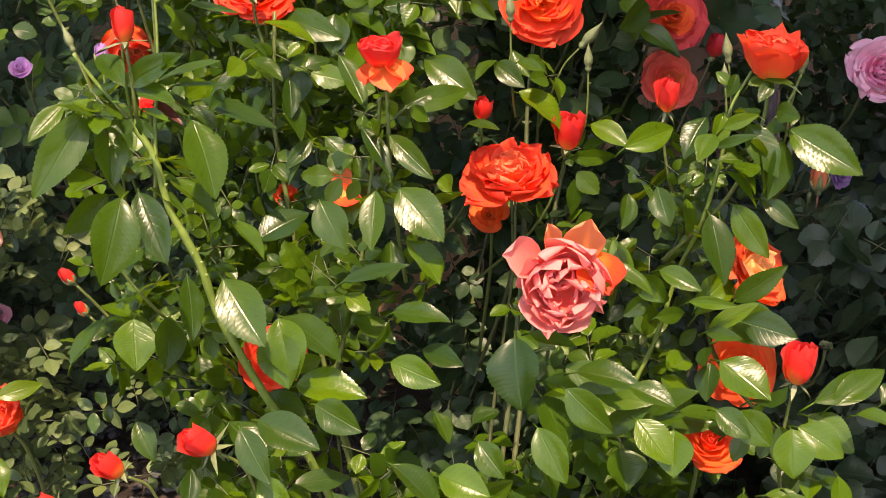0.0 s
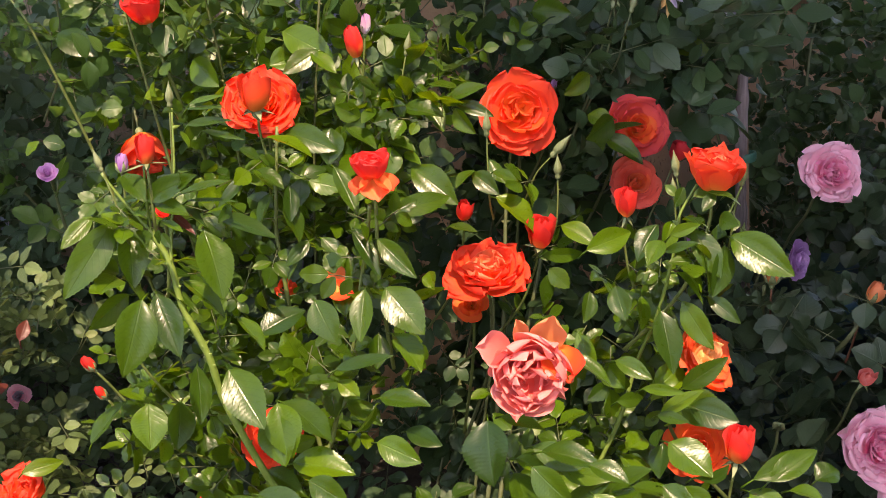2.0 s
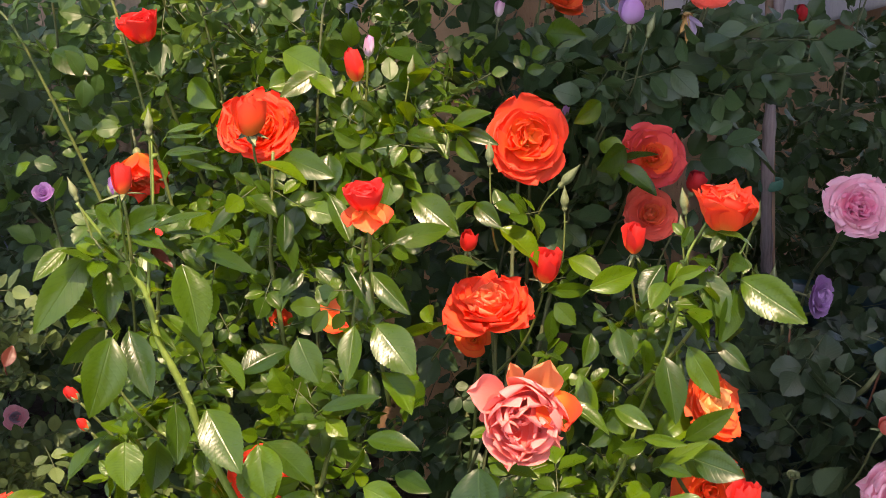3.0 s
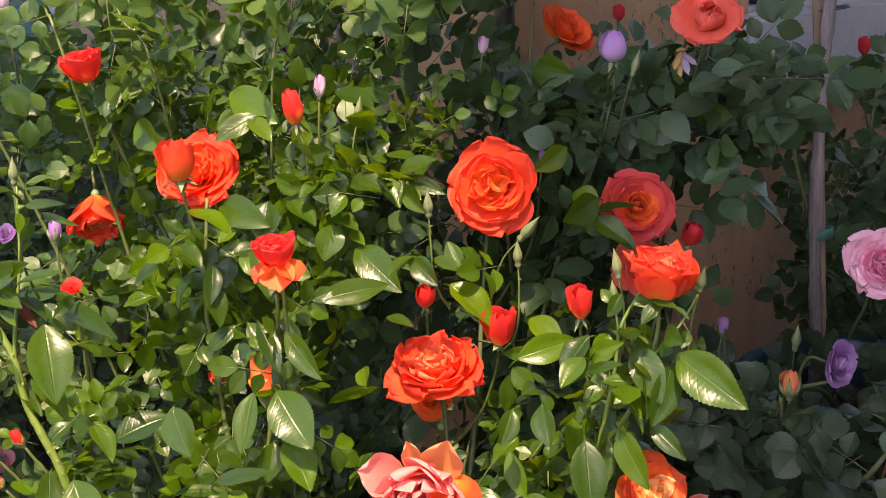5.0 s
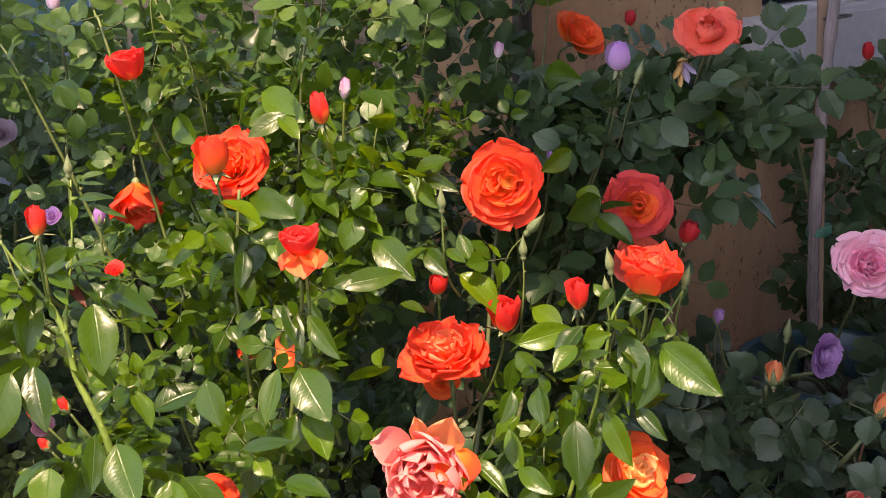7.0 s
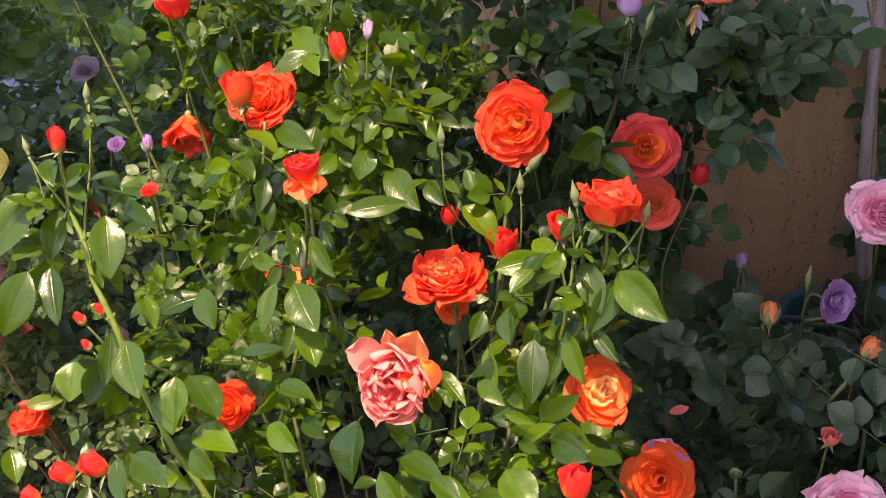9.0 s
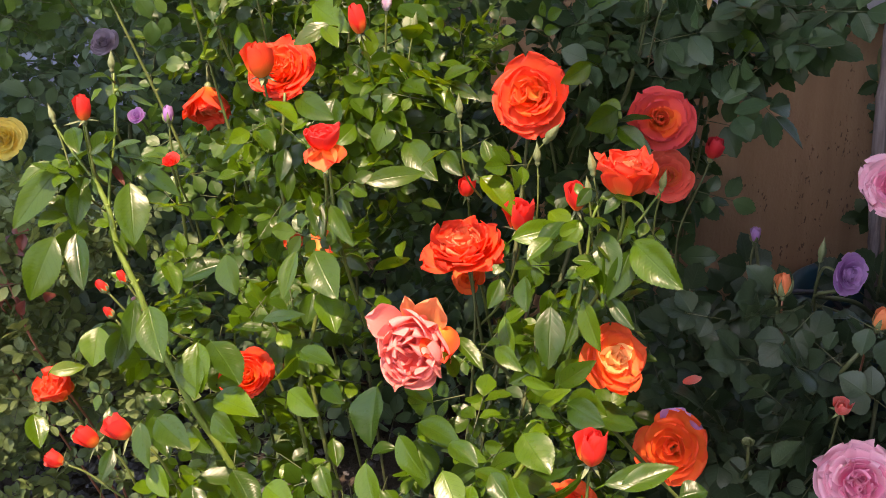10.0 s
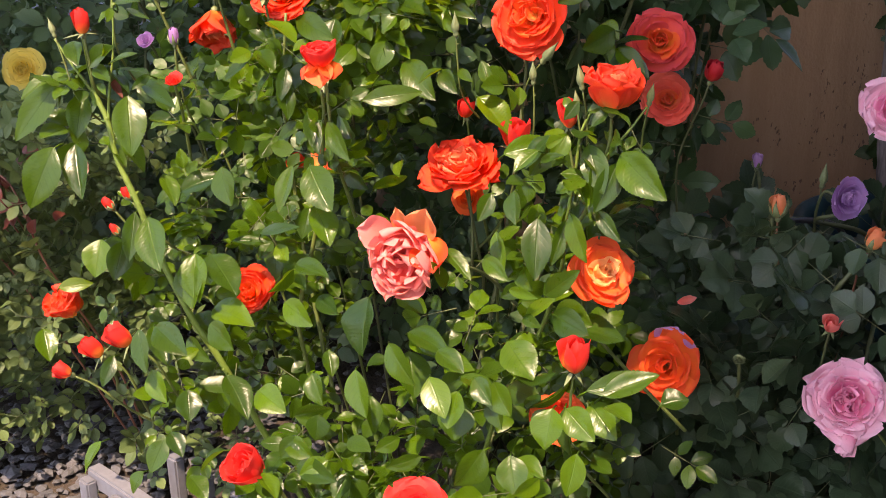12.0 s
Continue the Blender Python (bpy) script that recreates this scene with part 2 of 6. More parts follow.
WIRE = plain_material("dark_wire", (0.02, 0.02, 0.025), (0.05, 0.05, 0.05), 30.0, 0.5)
# soil and gravel colours darkened to stand in for missing shade
SOIL = plain_material("shade_darkened_mulch_soil", (0.030, 0.022, 0.017), (0.070, 0.050, 0.038), 9.0, 0.95, 1.0, 0.02, fine=60.0)
STONE = plain_material("shade_darkened_gravel", (0.035, 0.034, 0.038), (0.125, 0.120, 0.130), 40.0, 0.85, 0.5, 0.002)
# white fence paint, greyed to stand in for shade
FENCE_PAINT = plain_material("shade_greyed_fence_paint", (0.10, 0.10, 0.12), (0.18, 0.18, 0.21), 12.0, 0.6, 0.25, 0.001)
CUP = plain_material("off_white_plastic", (0.55, 0.54, 0.53), (0.70, 0.69, 0.68), 20.0, 0.5, 0.2, 0.0005)
INSIDE = plain_material("unlit_room_plaster", (0.10, 0.10, 0.11), (0.16, 0.16, 0.18), 3.0, 0.9)
METAL = plain_material("rusty_iron", (0.035, 0.028, 0.025), (0.10, 0.075, 0.06), 30.0, 0.7, 0.5, 0.001, metal=0.3)


def glass_material():
    m, t, out = material("window_glass")
    g = node(t, "BsdfGlossy", Roughness=0.02, Color=(0.9, 0.95, 1.0, 1))
    clear = node(t, "BsdfTransparent", Color=(0.55, 0.58, 0.62, 1))
    mix = node(t, "MixShader")
    fres = node(t, "Fresnel", IOR=1.5)
    t.links.new(fres.outputs[0], mix.inputs[0])
    t.links.new(clear.outputs[0], mix.inputs[1])
    t.links.new(g.outputs[0], mix.inputs[2])
    t.links.new(mix.outputs[0], out.inputs[0])
    return m


GLASS = glass_material()


# ---------------------------------------------------------------- mesh helpers
SHOOTS = []          # (bush, line of a stem or cane), on which leaves grow


def mesh_object(name, verts, faces, mat, parent=None, label="", uv=None, smooth=True):
    """One mesh object from arrays; uv gives a pair for each vertex."""
    me = bpy.data.meshes.new(name)
    me.from_pydata([tuple(v) for v in np.asarray(verts, float).tolist()], [], [tuple(f) for f in (faces.tolist() if isinstance(faces, np.ndarray) else faces)])
    if uv is not None:
        layer = me.uv_layers.new(name="UVMap")
        index = np.zeros(len(me.loops), np.int32)
        me.loops.foreach_get("vertex_index", index)
        layer.data.foreach_set("uv", np.asarray(uv, float)[index].ravel())
    if smooth:
        me.polygons.foreach_set("use_smooth", [True] * len(me.polygons))
    me.materials.append(mat)
    me.update()
    ob = new(name, me)
    if parent is not None:
        ob.parent = parent
    if label:
        ob["label"] = label
    return ob


def part(name, bm, mat, parent, label=""):
    """Links a bmesh as one mesh object under a thing or a part."""
    me = bpy.data.meshes.new(name)
    bm.to_mesh(me)
    bm.free()
    me.materials.append(mat)
    ob = new(name, me)
    if parent is not None:
        ob.parent = parent
    if label:
        ob["label"] = label
    return ob


def thing(name, label, category, group="", kind=""):
    return tagged(new(name), label, category, group, kind)


def block(bm, x0, x1, y0, y1, z0, z1, m=None, bevel=0.0):
    """A box in bm, turned by m, with its edges rounded off."""
    made = bmesh.ops.create_cube(bm, size=1.0)["verts"]
    for v in made:
        v.co = Vector((x0 + (v.co.x + 0.5) * (x1 - x0), y0 + (v.co.y + 0.5) * (y1 - y0), z0 + (v.co.z + 0.5) * (z1 - z0)))
    if bevel:
        edges = list({e for v in made for e in v.link_edges})
        made = [v for v in bmesh.ops.bevel(bm, geom=edges, offset=bevel, segments=2, affect="EDGES")["verts"]] + [v for v in made if v.is_valid]
    if m is not None:
        for v in set(made):
            v.co = m @ v.co


def unit(a):
    a = np.asarray(a, float)
    return a / np.maximum(np.linalg.norm(a, axis=-1, keepdims=True), 1e-9)


def curve_points(points, steps=6):
    """A smooth line through points."""
    p = np.asarray(points, float)
    p = np.vstack([2 * p[0] - p[1], p, 2 * p[-1] - p[-2]])
    out = []
    for i in range(1, len(p) - 2):
        for s in np.arange(steps) / steps:
            a, b, c, d = p[i - 1:i + 3]
            out.append(0.5 * (2 * b + (c - a) * s + (2 * a - 5 * b + 4 * c - d) * s * s + (3 * b - a - 3 * c + d) * s ** 3))
    out.append(p[-2])
    return np.array(out)


def tube_arrays(points, r0, r1, sides=7, knots=0.0, rng=None):
    """Vertices and faces of a tapered tube along points, closed at both ends."""
    p = np.asarray(points, float)
    n = len(p)
    along = unit(np.gradient(p, axis=0))
    ref = np.array([0.31, -0.87, 0.38])
    a = unit(np.cross(along, ref))
    b = np.cross(along, a)
    r = np.linspace(r0, r1, n)
    if knots:
        r = r * (1 + knots * (rng or np.random.RandomState(3)).rand(n))
    ang = np.arange(sides) * 2 * np.pi / sides
    v = (p[:, None] + r[:, None, None] * (np.cos(ang)[None, :, None] * a[:, None] + np.sin(ang)[None, :, None] * b[:, None])).reshape(-1, 3)
    f = [(i * sides + j, i * sides + (j + 1) % sides, (i + 1) * sides + (j + 1) % sides, (i + 1) * sides + j) for i in range(n - 1) for j in range(sides)]
    f += [tuple(range(sides))[::-1], tuple(range((n - 1) * sides, n * sides))]
    return v, f


def joined(pieces):
    verts, faces, start = [], [], 0
    for v, f in pieces:
        verts.append(np.asarray(v, float))
        faces += [tuple(i + start for i in face) for face in f]
        start += len(v)
    return np.vstack(verts), faces


def thorns(points, n, size, rng):
    """Small hooked prickles along a cane."""
    p = np.asarray(points, float)
    out = []
    for _ in range(n):
        i = rng.randint(1, len(p) - 1)
        along = unit(p[i + 1] - p[i - 1])
        side = unit(np.cross(along, rng.randn(3)))
        across = np.cross(along, side)
        c = p[i]
        v = [c + along * size * 0.45, c - along * size * 0.45, c + across * size * 0.15, c - across * size * 0.15, c + side * size - along * size * 0.4]
        out.append((v, [(0, 2, 4), (2, 1, 4), (1, 3, 4), (3, 0, 4)]))
    return out


def cane(parent, points, r0, r1, mat, prickles=0, label="", name="cane", leafy=True):
    rng = np.random.RandomState(int(abs(points[0][0] * 9000) + abs(points[0][2] * 700)) % 9999)
    line = curve_points(points, 7)
    if leafy:
        SHOOTS.append((parent, line))
    pieces = [tube_arrays(line, r0, r1, 8, 0.18, rng)]
    if prickles:
        pieces += thorns(line, prickles, 0.0055, rng)
    v, f = joined(pieces)
    return mesh_object(name, v, f, mat, parent, label)


# ---------------------------------------------------------------- leaves
def blade(stations):
    """The outline of one leaflet: places along it and half widths; every other place is a notch of the saw-toothed rim."""
    u = np.linspace(0, 1, stations)
    w = np.sin(np.pi * u ** 0.86) ** 0.82 * (1 - 0.22 * u ** 5)
    w = w / w.max()
    w[1:-1] *= 1 - (0.055 if stations > 24 else 0.075 if stations > 12 else 0.11) * (np.arange(1, stations - 1) % 2)
    w[0], w[-1] = 0.05, 0.01
    return u, w


def leaflet_arrays(base, axis, normal, length, width, fold, curl, ripple, stations):
    """Vertices, faces and uv of many leaflets at once: folded along the midrib, each half arched, the tip bent back."""
    u, w = blade(stations)
    n = len(base)
    axis = unit(axis)
    side = unit(np.cross(axis, normal))
    up = np.cross(side, axis)
    v = np.array([-1.0, -0.52, 0.0, 0.52, 1.0]) if stations > 12 else np.array([-1.0, 0.0, 1.0])
    k = len(v)
    U, V = np.repeat(u, k), np.tile(v, stations)
    W = np.repeat(w, k)
    tooth = np.repeat((np.arange(stations) % 2 == 0) & (np.arange(stations) > 1) & (np.arange(stations) < stations - 1), k) & (np.abs(V) > 0.9)
    L = U + np.where(tooth, 0.5 / stations, 0.0)
    half = 0.5 * width[:, None] * W
    A = np.abs(V)
    across = half * V
    rise = fold[:, None] * half * A * (1.35 - 0.75 * A) + ripple[:, None] * width[:, None] * np.sin(U * 15 + np.sign(V) * 1.1 + base[:, :1] * 400) * A ** 2 * 0.5
    turn = np.sin(base[:, 2:] * 2917 + base[:, :1] * 1733) * 0.42 * U
    across, rise = across * np.cos(turn) - rise * np.sin(turn), across * np.sin(turn) + rise * np.cos(turn)
    along = length[:, None] * L * (1 - 0.25 * np.abs(curl)[:, None] * U ** 2)
    rise = rise - curl[:, None] * length[:, None] * U ** 2
    co = base[:, None] + axis[:, None] * along[:, :, None] + side[:, None] * across[:, :, None] + up[:, None] * rise[:, :, None]
    quad = []
    for i in range(stations - 1):
        for j in range(k - 1):
            a = i * k + j
            quad.append((a, a + 1, a + k + 1, a + k))
    quad = np.array(quad)
    faces = (quad[None] + (np.arange(n) * stations * k)[:, None, None]).reshape(-1, 4)
    uv = np.tile(np.stack([U, V * 0.5 + 0.5], -1), (n, 1))
    return co.reshape(-1, 3), faces, uv


EYE_SIDE = np.array([0.2, -0.05, 0.78])


def single_leaf(parent, b, t, width, mat, roll=0.0, seed=0):
    """One leaflet as a part: from its base b to its tip t, with its short stalk."""
    rng = np.random.RandomState(seed)
    b, t = np.asarray(b, float), np.asarray(t, float)
    axis = t - b
    length = np.linalg.norm(axis)
    want = unit(0.62 * unit(EYE_SIDE - b) + 0.70 * np.array(SUN) + (0.28 if b[0] < -0.12 else 0.48) * rng.randn(3))
    side = unit(np.cross(unit(axis), want))
    want = unit(np.cross(side, unit(axis)) + roll * side)
    v, f, uv = leaflet_arrays(b[None], axis[None], want[None], np.array([length * 1.02]), np.array([width * 1.06]),
                              np.array([rng.uniform(0.30, 0.95)]), np.array([rng.uniform(0.02, 0.20)]), np.array([rng.uniform(0.01, 0.045)]), 37)
    back = b - unit(axis) * length * 0.16 + np.array([0, 0.006, -0.006])
    sv, sf = tube_arrays(np.array([b + unit(axis) * length * 0.04, (b + back) / 2, back]), 0.0006, 0.0008, 4)
    verts = np.vstack([v, sv])
    faces = [tuple(q) for q in f.tolist()] + [tuple(i + len(v) for i in q) for q in sf]
    return mesh_object("leaf", verts, faces, mat, parent, uv=np.vstack([uv, np.tile([[0.5, 0.5]], (len(sv), 1))]))


def sprays(rng, where, out, size, spread=0.8, droop=0.35, lit=0.6):
    """Compound leaves of five leaflets at the places given, pointing out; leaflet bases, axes, faces and sizes."""
    n = len(where)
    d = unit(out + spread * rng.randn(n, 3) * np.array([1, 1, 0.7]) - np.array([0, 0, droop]))
    up = unit(np.array([0, -0.42, 0.78]) * lit + (EYE_SIDE - where) * 0.35 + 0.42 * rng.randn(n, 3))
    side = unit(np.cross(d, up))
    up = np.cross(side, d)
    s = size * rng.uniform(0.62, 1.3, n)
    base, axis, norm, length = [], [], [], []
    for at, turn, k_size in ((1.30, 0.0, 1.15), (1.05, 1.05, 1.0), (1.05, -1.05, 1.0), (0.42, 1.2, 0.78), (0.42, -1.2, 0.78)):
        b = where + d * (s * at)[:, None] + side * (np.sign(turn) * 0.07 * s)[:, None]
        a = d * math.cos(turn) + side * math.sin(turn)
        base.append(b)
        axis.append(a + 0.13 * rng.randn(n, 3))
        norm.append(up + 0.22 * rng.randn(n, 3) - 0.25 * np.sign(turn) * side * rng.uniform(-0.4, 1, n)[:, None])
        length.append(s * k_size * rng.uniform(0.85, 1.1, n))
    return np.vstack(base), np.vstack(axis), np.vstack(norm), np.concatenate(length), d, s


def foliage(parent, name, rng, where, out, size, mat, label, wide=0.66, stations=9, spread=0.8, droop=0.35, lit=0.6, keep=None, singles=0):
    """All the leaves of a bush that cannot be told apart, as one joined part; the foremost leaflets are parts of their own."""
    base, axis, norm, length, d, s = sprays(rng, where, out, size, spread, droop, lit)
    ok = np.ones(len(base), bool)
    if keep is not None:
        ok = keep(base + 0.5 * unit(axis) * length[:, None]) & keep(base + unit(axis) * length[:, None])
    tips = ok[:len(where)]
    base, axis, norm, length = base[ok], axis[ok], norm[ok], length[ok]
    n = len(base)
    sizes = [length, length * wide * rng.uniform(0.88, 1.14, n), rng.uniform(0.05, 0.75, n), rng.uniform(-0.04, 0.26, n), rng.uniform(0.0, 0.07, n)]
    order = np.argsort(base[:, 1])
    for i in order[:singles]:
        one = slice(i, i + 1)
        v, f, uv = leaflet_arrays(base[one], axis[one], norm[one], *[a[one] for a in sizes], 21)
        mesh_object("leaf", v, f, mat, parent, uv=uv)
    rest = order[singles:]
    v, f, uv = leaflet_arrays(base[rest], axis[rest], norm[rest], *[a[rest] for a in sizes], stations)
    ob = mesh_object(name, v, f, mat, parent, label, uv)
    ob["kind"] = "stuff"
    tips &= ok.reshape(5, -1).sum(0) > 3
    stalks = [tube_arrays(np.array([w - q * z * 0.3, w + q * z * 0.5, w + q * z * 1.3]), 0.0005, 0.0003, 4) for w, q, z in zip(where[tips], d[tips], s[tips])]
    sv, sf = joined(stalks)
    st = mesh_object("leaf_stalk", sv, sf, STEM_DARK, parent)
    st["kind"] = "stuff"
    return ob


# ---------------------------------------------------------------- roses
def petal_arrays(phi, r0, z0, length, half, a0, a1, a2, wrap, ruffle, notch, rng, nu=11, nv=11, flat=1.0, frill=0.0):
    """One petal about the flower's axis z: it leaves at angle a0, bends to a1 and ends at a2 (degrees from the axis)."""
    s = 1 - (1 - np.linspace(0, 1, nu)) ** 1.5
    t = np.linspace(-1, 1, nv)
    ph = rng.uniform(0, 6.28, 6)
    edge = 1 - notch * np.abs(t) ** 2.6 - 0.02 * np.sin(t * 5 + ph[2]) - 0.04 * np.exp(-((t - 0.4 * math.sin(ph[3])) / 0.2) ** 2) - frill * (np.sin(t * 7.5 + ph[4]) + 0.5 * np.sin(t * 12 + ph[5]))
    S, T = np.meshgrid(s, t, indexing="ij")
    fine = np.linspace(0, 1.15, 47)
    ang = np.radians(np.interp(fine, [0, 0.5, 0.8, 1.0], [a0, a1, 0.45 * a1 + 0.55 * a2, a2]))
    rr = r0 + np.concatenate([[0], np.cumsum(length * np.diff(fine) * np.sin(ang[:-1]))])
    hh = z0 + np.concatenate([[0], np.cumsum(length * np.diff(fine) * np.cos(ang[:-1]))])
    E = S * edge[None, :]
    r, z = np.interp(E, fine, rr), np.interp(E, fine, hh)
    w = half * np.interp(s, [0, 0.15, 0.4, 0.6, 1.0], [0.24, 0.52, 0.88, 1.0, 1.0]) * np.sqrt(1 - 0.97 * np.clip((s - 0.6) / 0.4, 0, 1) ** 2.8)
    rho = np.maximum(np.abs(r), wrap) * flat
    lat = w[:, None] * T / rho
    x = r - rho * (1 - np.cos(lat)) * 0.9
    y = rho * np.sin(lat)
    lip = S ** 3
    zz = z + ruffle * lip * (np.sin(T * 3.3 + ph[0]) + 0.45 * np.sin(T * 7.5 + ph[1]))
    x = x + ruffle * lip * (0.35 * np.cos(T * 4.1 + ph[1]) + 0.3 * np.sin(T * 8.5 + ph[4]))
    c, q = math.cos(phi), math.sin(phi)
    v = np.stack([x * c - y * q, x * q + y * c, zz], -1).reshape(-1, 3)
    f = [(i * nv + j, i * nv + j + 1, (i + 1) * nv + j + 1, (i + 1) * nv + j) for i in range(nu - 1) for j in range(nv - 1)]
    return v, f, np.stack([S, T * 0.5 + 0.5], -1).reshape(-1, 2)


def frame_of(face, spin=0.0):
    z = Vector(face).normalized()
    return z.to_track_quat("Z", "Y").to_matrix() @ Matrix.Rotation(spin, 3, "Z")


BLOOMS = []


def calyx(parent, c, m, size, z0, reach, label="green calyx with pointed sepals", flare=35, mat=None, wide=0.26):
    """The green cup under a flower with its five sepals."""
    rng = np.random.RandomState(int(abs(c[0]) * 5000 + abs(c[2]) * 900) % 9999)
    rings = [(0.10, -0.55), (0.24, -0.40), (0.27, -0.2), (0.2, -0.02), (0.16, 0.05)]
    v = [(size * r * math.cos(a), size * r * math.sin(a), z0 + size * z) for r, z in rings for a in np.arange(8) * math.pi / 4]
    f = [(i * 8 + j, i * 8 + (j + 1) % 8, i * 8 + 8 + (j + 1) % 8, i * 8 + 8 + j) for i in range(4) for j in range(8)] + [tuple(range(8))[::-1]]
    pieces = [(np.array(v), f)]
    for k in range(5):
        turn = k * 1.2566 + rng.uniform(-0.2, 0.2)
        if flare < 30:      # sepals still pressed to the bud
            pv, pf, _ = petal_arrays(turn, size * 0.22, z0 - size * 0.05, reach * rng.uniform(0.8, 1.05), size * wide, 74, 2, -20, size * 0.8, 0, 0.9, rng, 7, 5)
        else:
            pv, pf, _ = petal_arrays(turn, size * 0.15, z0, reach * rng.uniform(0.7, 1.1), size * wide, flare + rng.uniform(-12, 12),
                                     flare + rng.uniform(-10, 25), flare + rng.uniform(0, 60), size * 0.3, 0, 0.9, rng, 6, 3)
        pieces.append((pv, pf))
    v, f = joined(pieces)
    v = v @ np.array(m).T + np.array(c)
    return mesh_object("calyx", v, f, mat or SEPAL, parent, label)


def stem_to(parent, start, face, down=0.16, lean=(0.0, 0.05), r=0.0013, mat=None, name="stem"):
    s, d = np.asarray(start, float), unit(np.asarray(face, float))
    rng = np.random.RandomState(int(abs(s[0]) * 7000 + s[2] * 900) % 9999)
    sway = down * rng.uniform(-0.5, 0.5)
    pts = [s, s - d * 0.020, s - d * 0.032 + np.array([lean[0] * 0.3 + 0.10 * sway, lean[1] * 0.3, -down * 0.25]),
           s - d * 0.034 + np.array([lean[0] * 0.6 + 0.42 * sway, lean[1] * 0.8 + 0.01, -down * 0.58]), s - d * 0.03 + np.array([lean[0] + sway, lean[1] + 0.03, -down])]
    line = curve_points(pts, 6)
    SHOOTS.append((parent, line))
    v, f = joined([tube_arrays(line, r, r * 1.35, 7)] + thorns(line, 4, 0.003, rng))
    # stems farther back take the dark bark, which stands in for shade
    return mesh_object(name, v, f, mat or (STEM_DARK if s[1] > 0.97 else STEM_THIN), parent)


def rose(parent, c, face, dia, mats, petals=26, opened=80, seed=1, label="", height=0.62, spin=0.0, down=0.16, lean=(0, 0.05), stem=True, name="bloom", ruffle=0.06, keep_clear=True, stem_mat=None, jumble=0.06, style="open", skirt=0):
    """A double rose: the heart is one mesh, each outer petal a part under it."""
    rng = np.random.RandomState(seed)
    inner, outer = mats
    R = dia / 2
    made = []
    for i in range(petals):
        q = (i + 0.5) / petals
        phi = i * 2.39996 + rng.uniform(-0.42, 0.42)
        if style == "cup":        # a deep goblet with a turned-out lip
            a0, a1, a2 = 62 - 18 * (1 - q), -14 + 30 * q + rng.uniform(-6, 6), -25 + (opened + 25) * q ** 1.3 + rng.uniform(-10, 14)
        elif style == "ball":     # petals folded in over the heart
            a0, a1, a2 = 30 + 55 * q, 4 + 40 * q + rng.uniform(-8, 8), -40 + 40 * q + rng.uniform(-18, 22)
        elif style == "globe":    # a round closed heart inside broad open guard petals
            if q < 0.6:
                a0, a1, a2 = 52 + 20 * q, 2 + 14 * q + rng.uniform(-6, 6), -52 + 20 * q + rng.uniform(-8, 8)
            else:
                a0, a1, a2 = 62, 52 + 30 * (q - 0.6) * opened / 80 + rng.uniform(-8, 8), 78 + rng.uniform(-14, 22)
        else:
            a0 = 12 + 62 * q ** 0.8 * opened / 85
            a1 = -12 + (opened * 0.92 + 8) * q ** 0.9 + rng.uniform(-11, 11)
            a2 = -32 + (opened * 0.84 + 30) * q ** 0.85 + rng.uniform(-16, 14)
        if i >= petals - skirt:   # the lowest petals hang back under the flower
            a0, a1, a2 = 66, 84 + rng.uniform(-8, 8), 108 + rng.uniform(-14, 12)
        made.append((q, petal_arrays(phi, R * (0.04 + 0.10 * q), R * 0.04 * (1 - q), R * (0.66 + 0.58 * q) * (1.3 if style == "globe" and q < 0.6 else 1.0) * rng.uniform(0.92, 1.08), R * (0.36 + 0.52 * q) * rng.uniform(0.9, 1.12),
                                     a0, a1, a2, R * (0.16 + 0.22 * q), R * ruffle * (0.35 + 0.65 * q), 0.03, rng, 11, 15, 1 + 1.1 * q * opened / 85, 0.012)))
    for q, (v, f, u) in made:
        if q < 0.6:
            v += R * jumble * (1 - q) * rng.randn(3) * np.array([1, 1, 0.8])
    reach = max(np.percentile(np.hypot(v[:, 0], v[:, 1]), 96) for q, (v, f, u) in made)
    scale = R / reach
    top = max(v[:, 2].max() for q, (v, f, u) in made) * scale
    tall = height * R * 2 / max(top * 2, 1e-6) if height else 1.0
    tall = min(max(tall, 0.75), 1.6)
    m = frame_of(face, spin)
    M = np.array(m)
    shift = np.array([0, 0, -0.42 * top * tall])
    C = np.array(c, float)

    def put(v):
        return (v * scale * np.array([1, 1, tall]) + shift) @ M.T + C
    cut = 0.5
    hv, hf, hu, start = [], [], [], 0
    for q, (v, f, u) in made:
        if q < cut:
            hv.append(put(v))
            hf += [tuple(i + start for i in face_) for face_ in f]
            hu.append(u)
            start += len(v)
    bloom = mesh_object(name, np.vstack(hv), hf, inner, parent, label, np.vstack(hu))
    for q, (v, f, u) in made:
        if q >= cut:
            mesh_object("petal", put(v), f, outer, bloom, uv=u)
    bottom = C + np.array(m @ Vector((0, 0, float(shift[2]))))
    calyx(bloom, bottom, m, R * 0.55, 0.0, R * 0.6, flare=min(75, opened))
    if stem:
        stem_to(parent, bottom - 0.3 * R * np.array(Vector(face).normalized()), face, down, lean, mat=stem_mat)
    if keep_clear:
        BLOOMS.append((C, R))
    return bloom


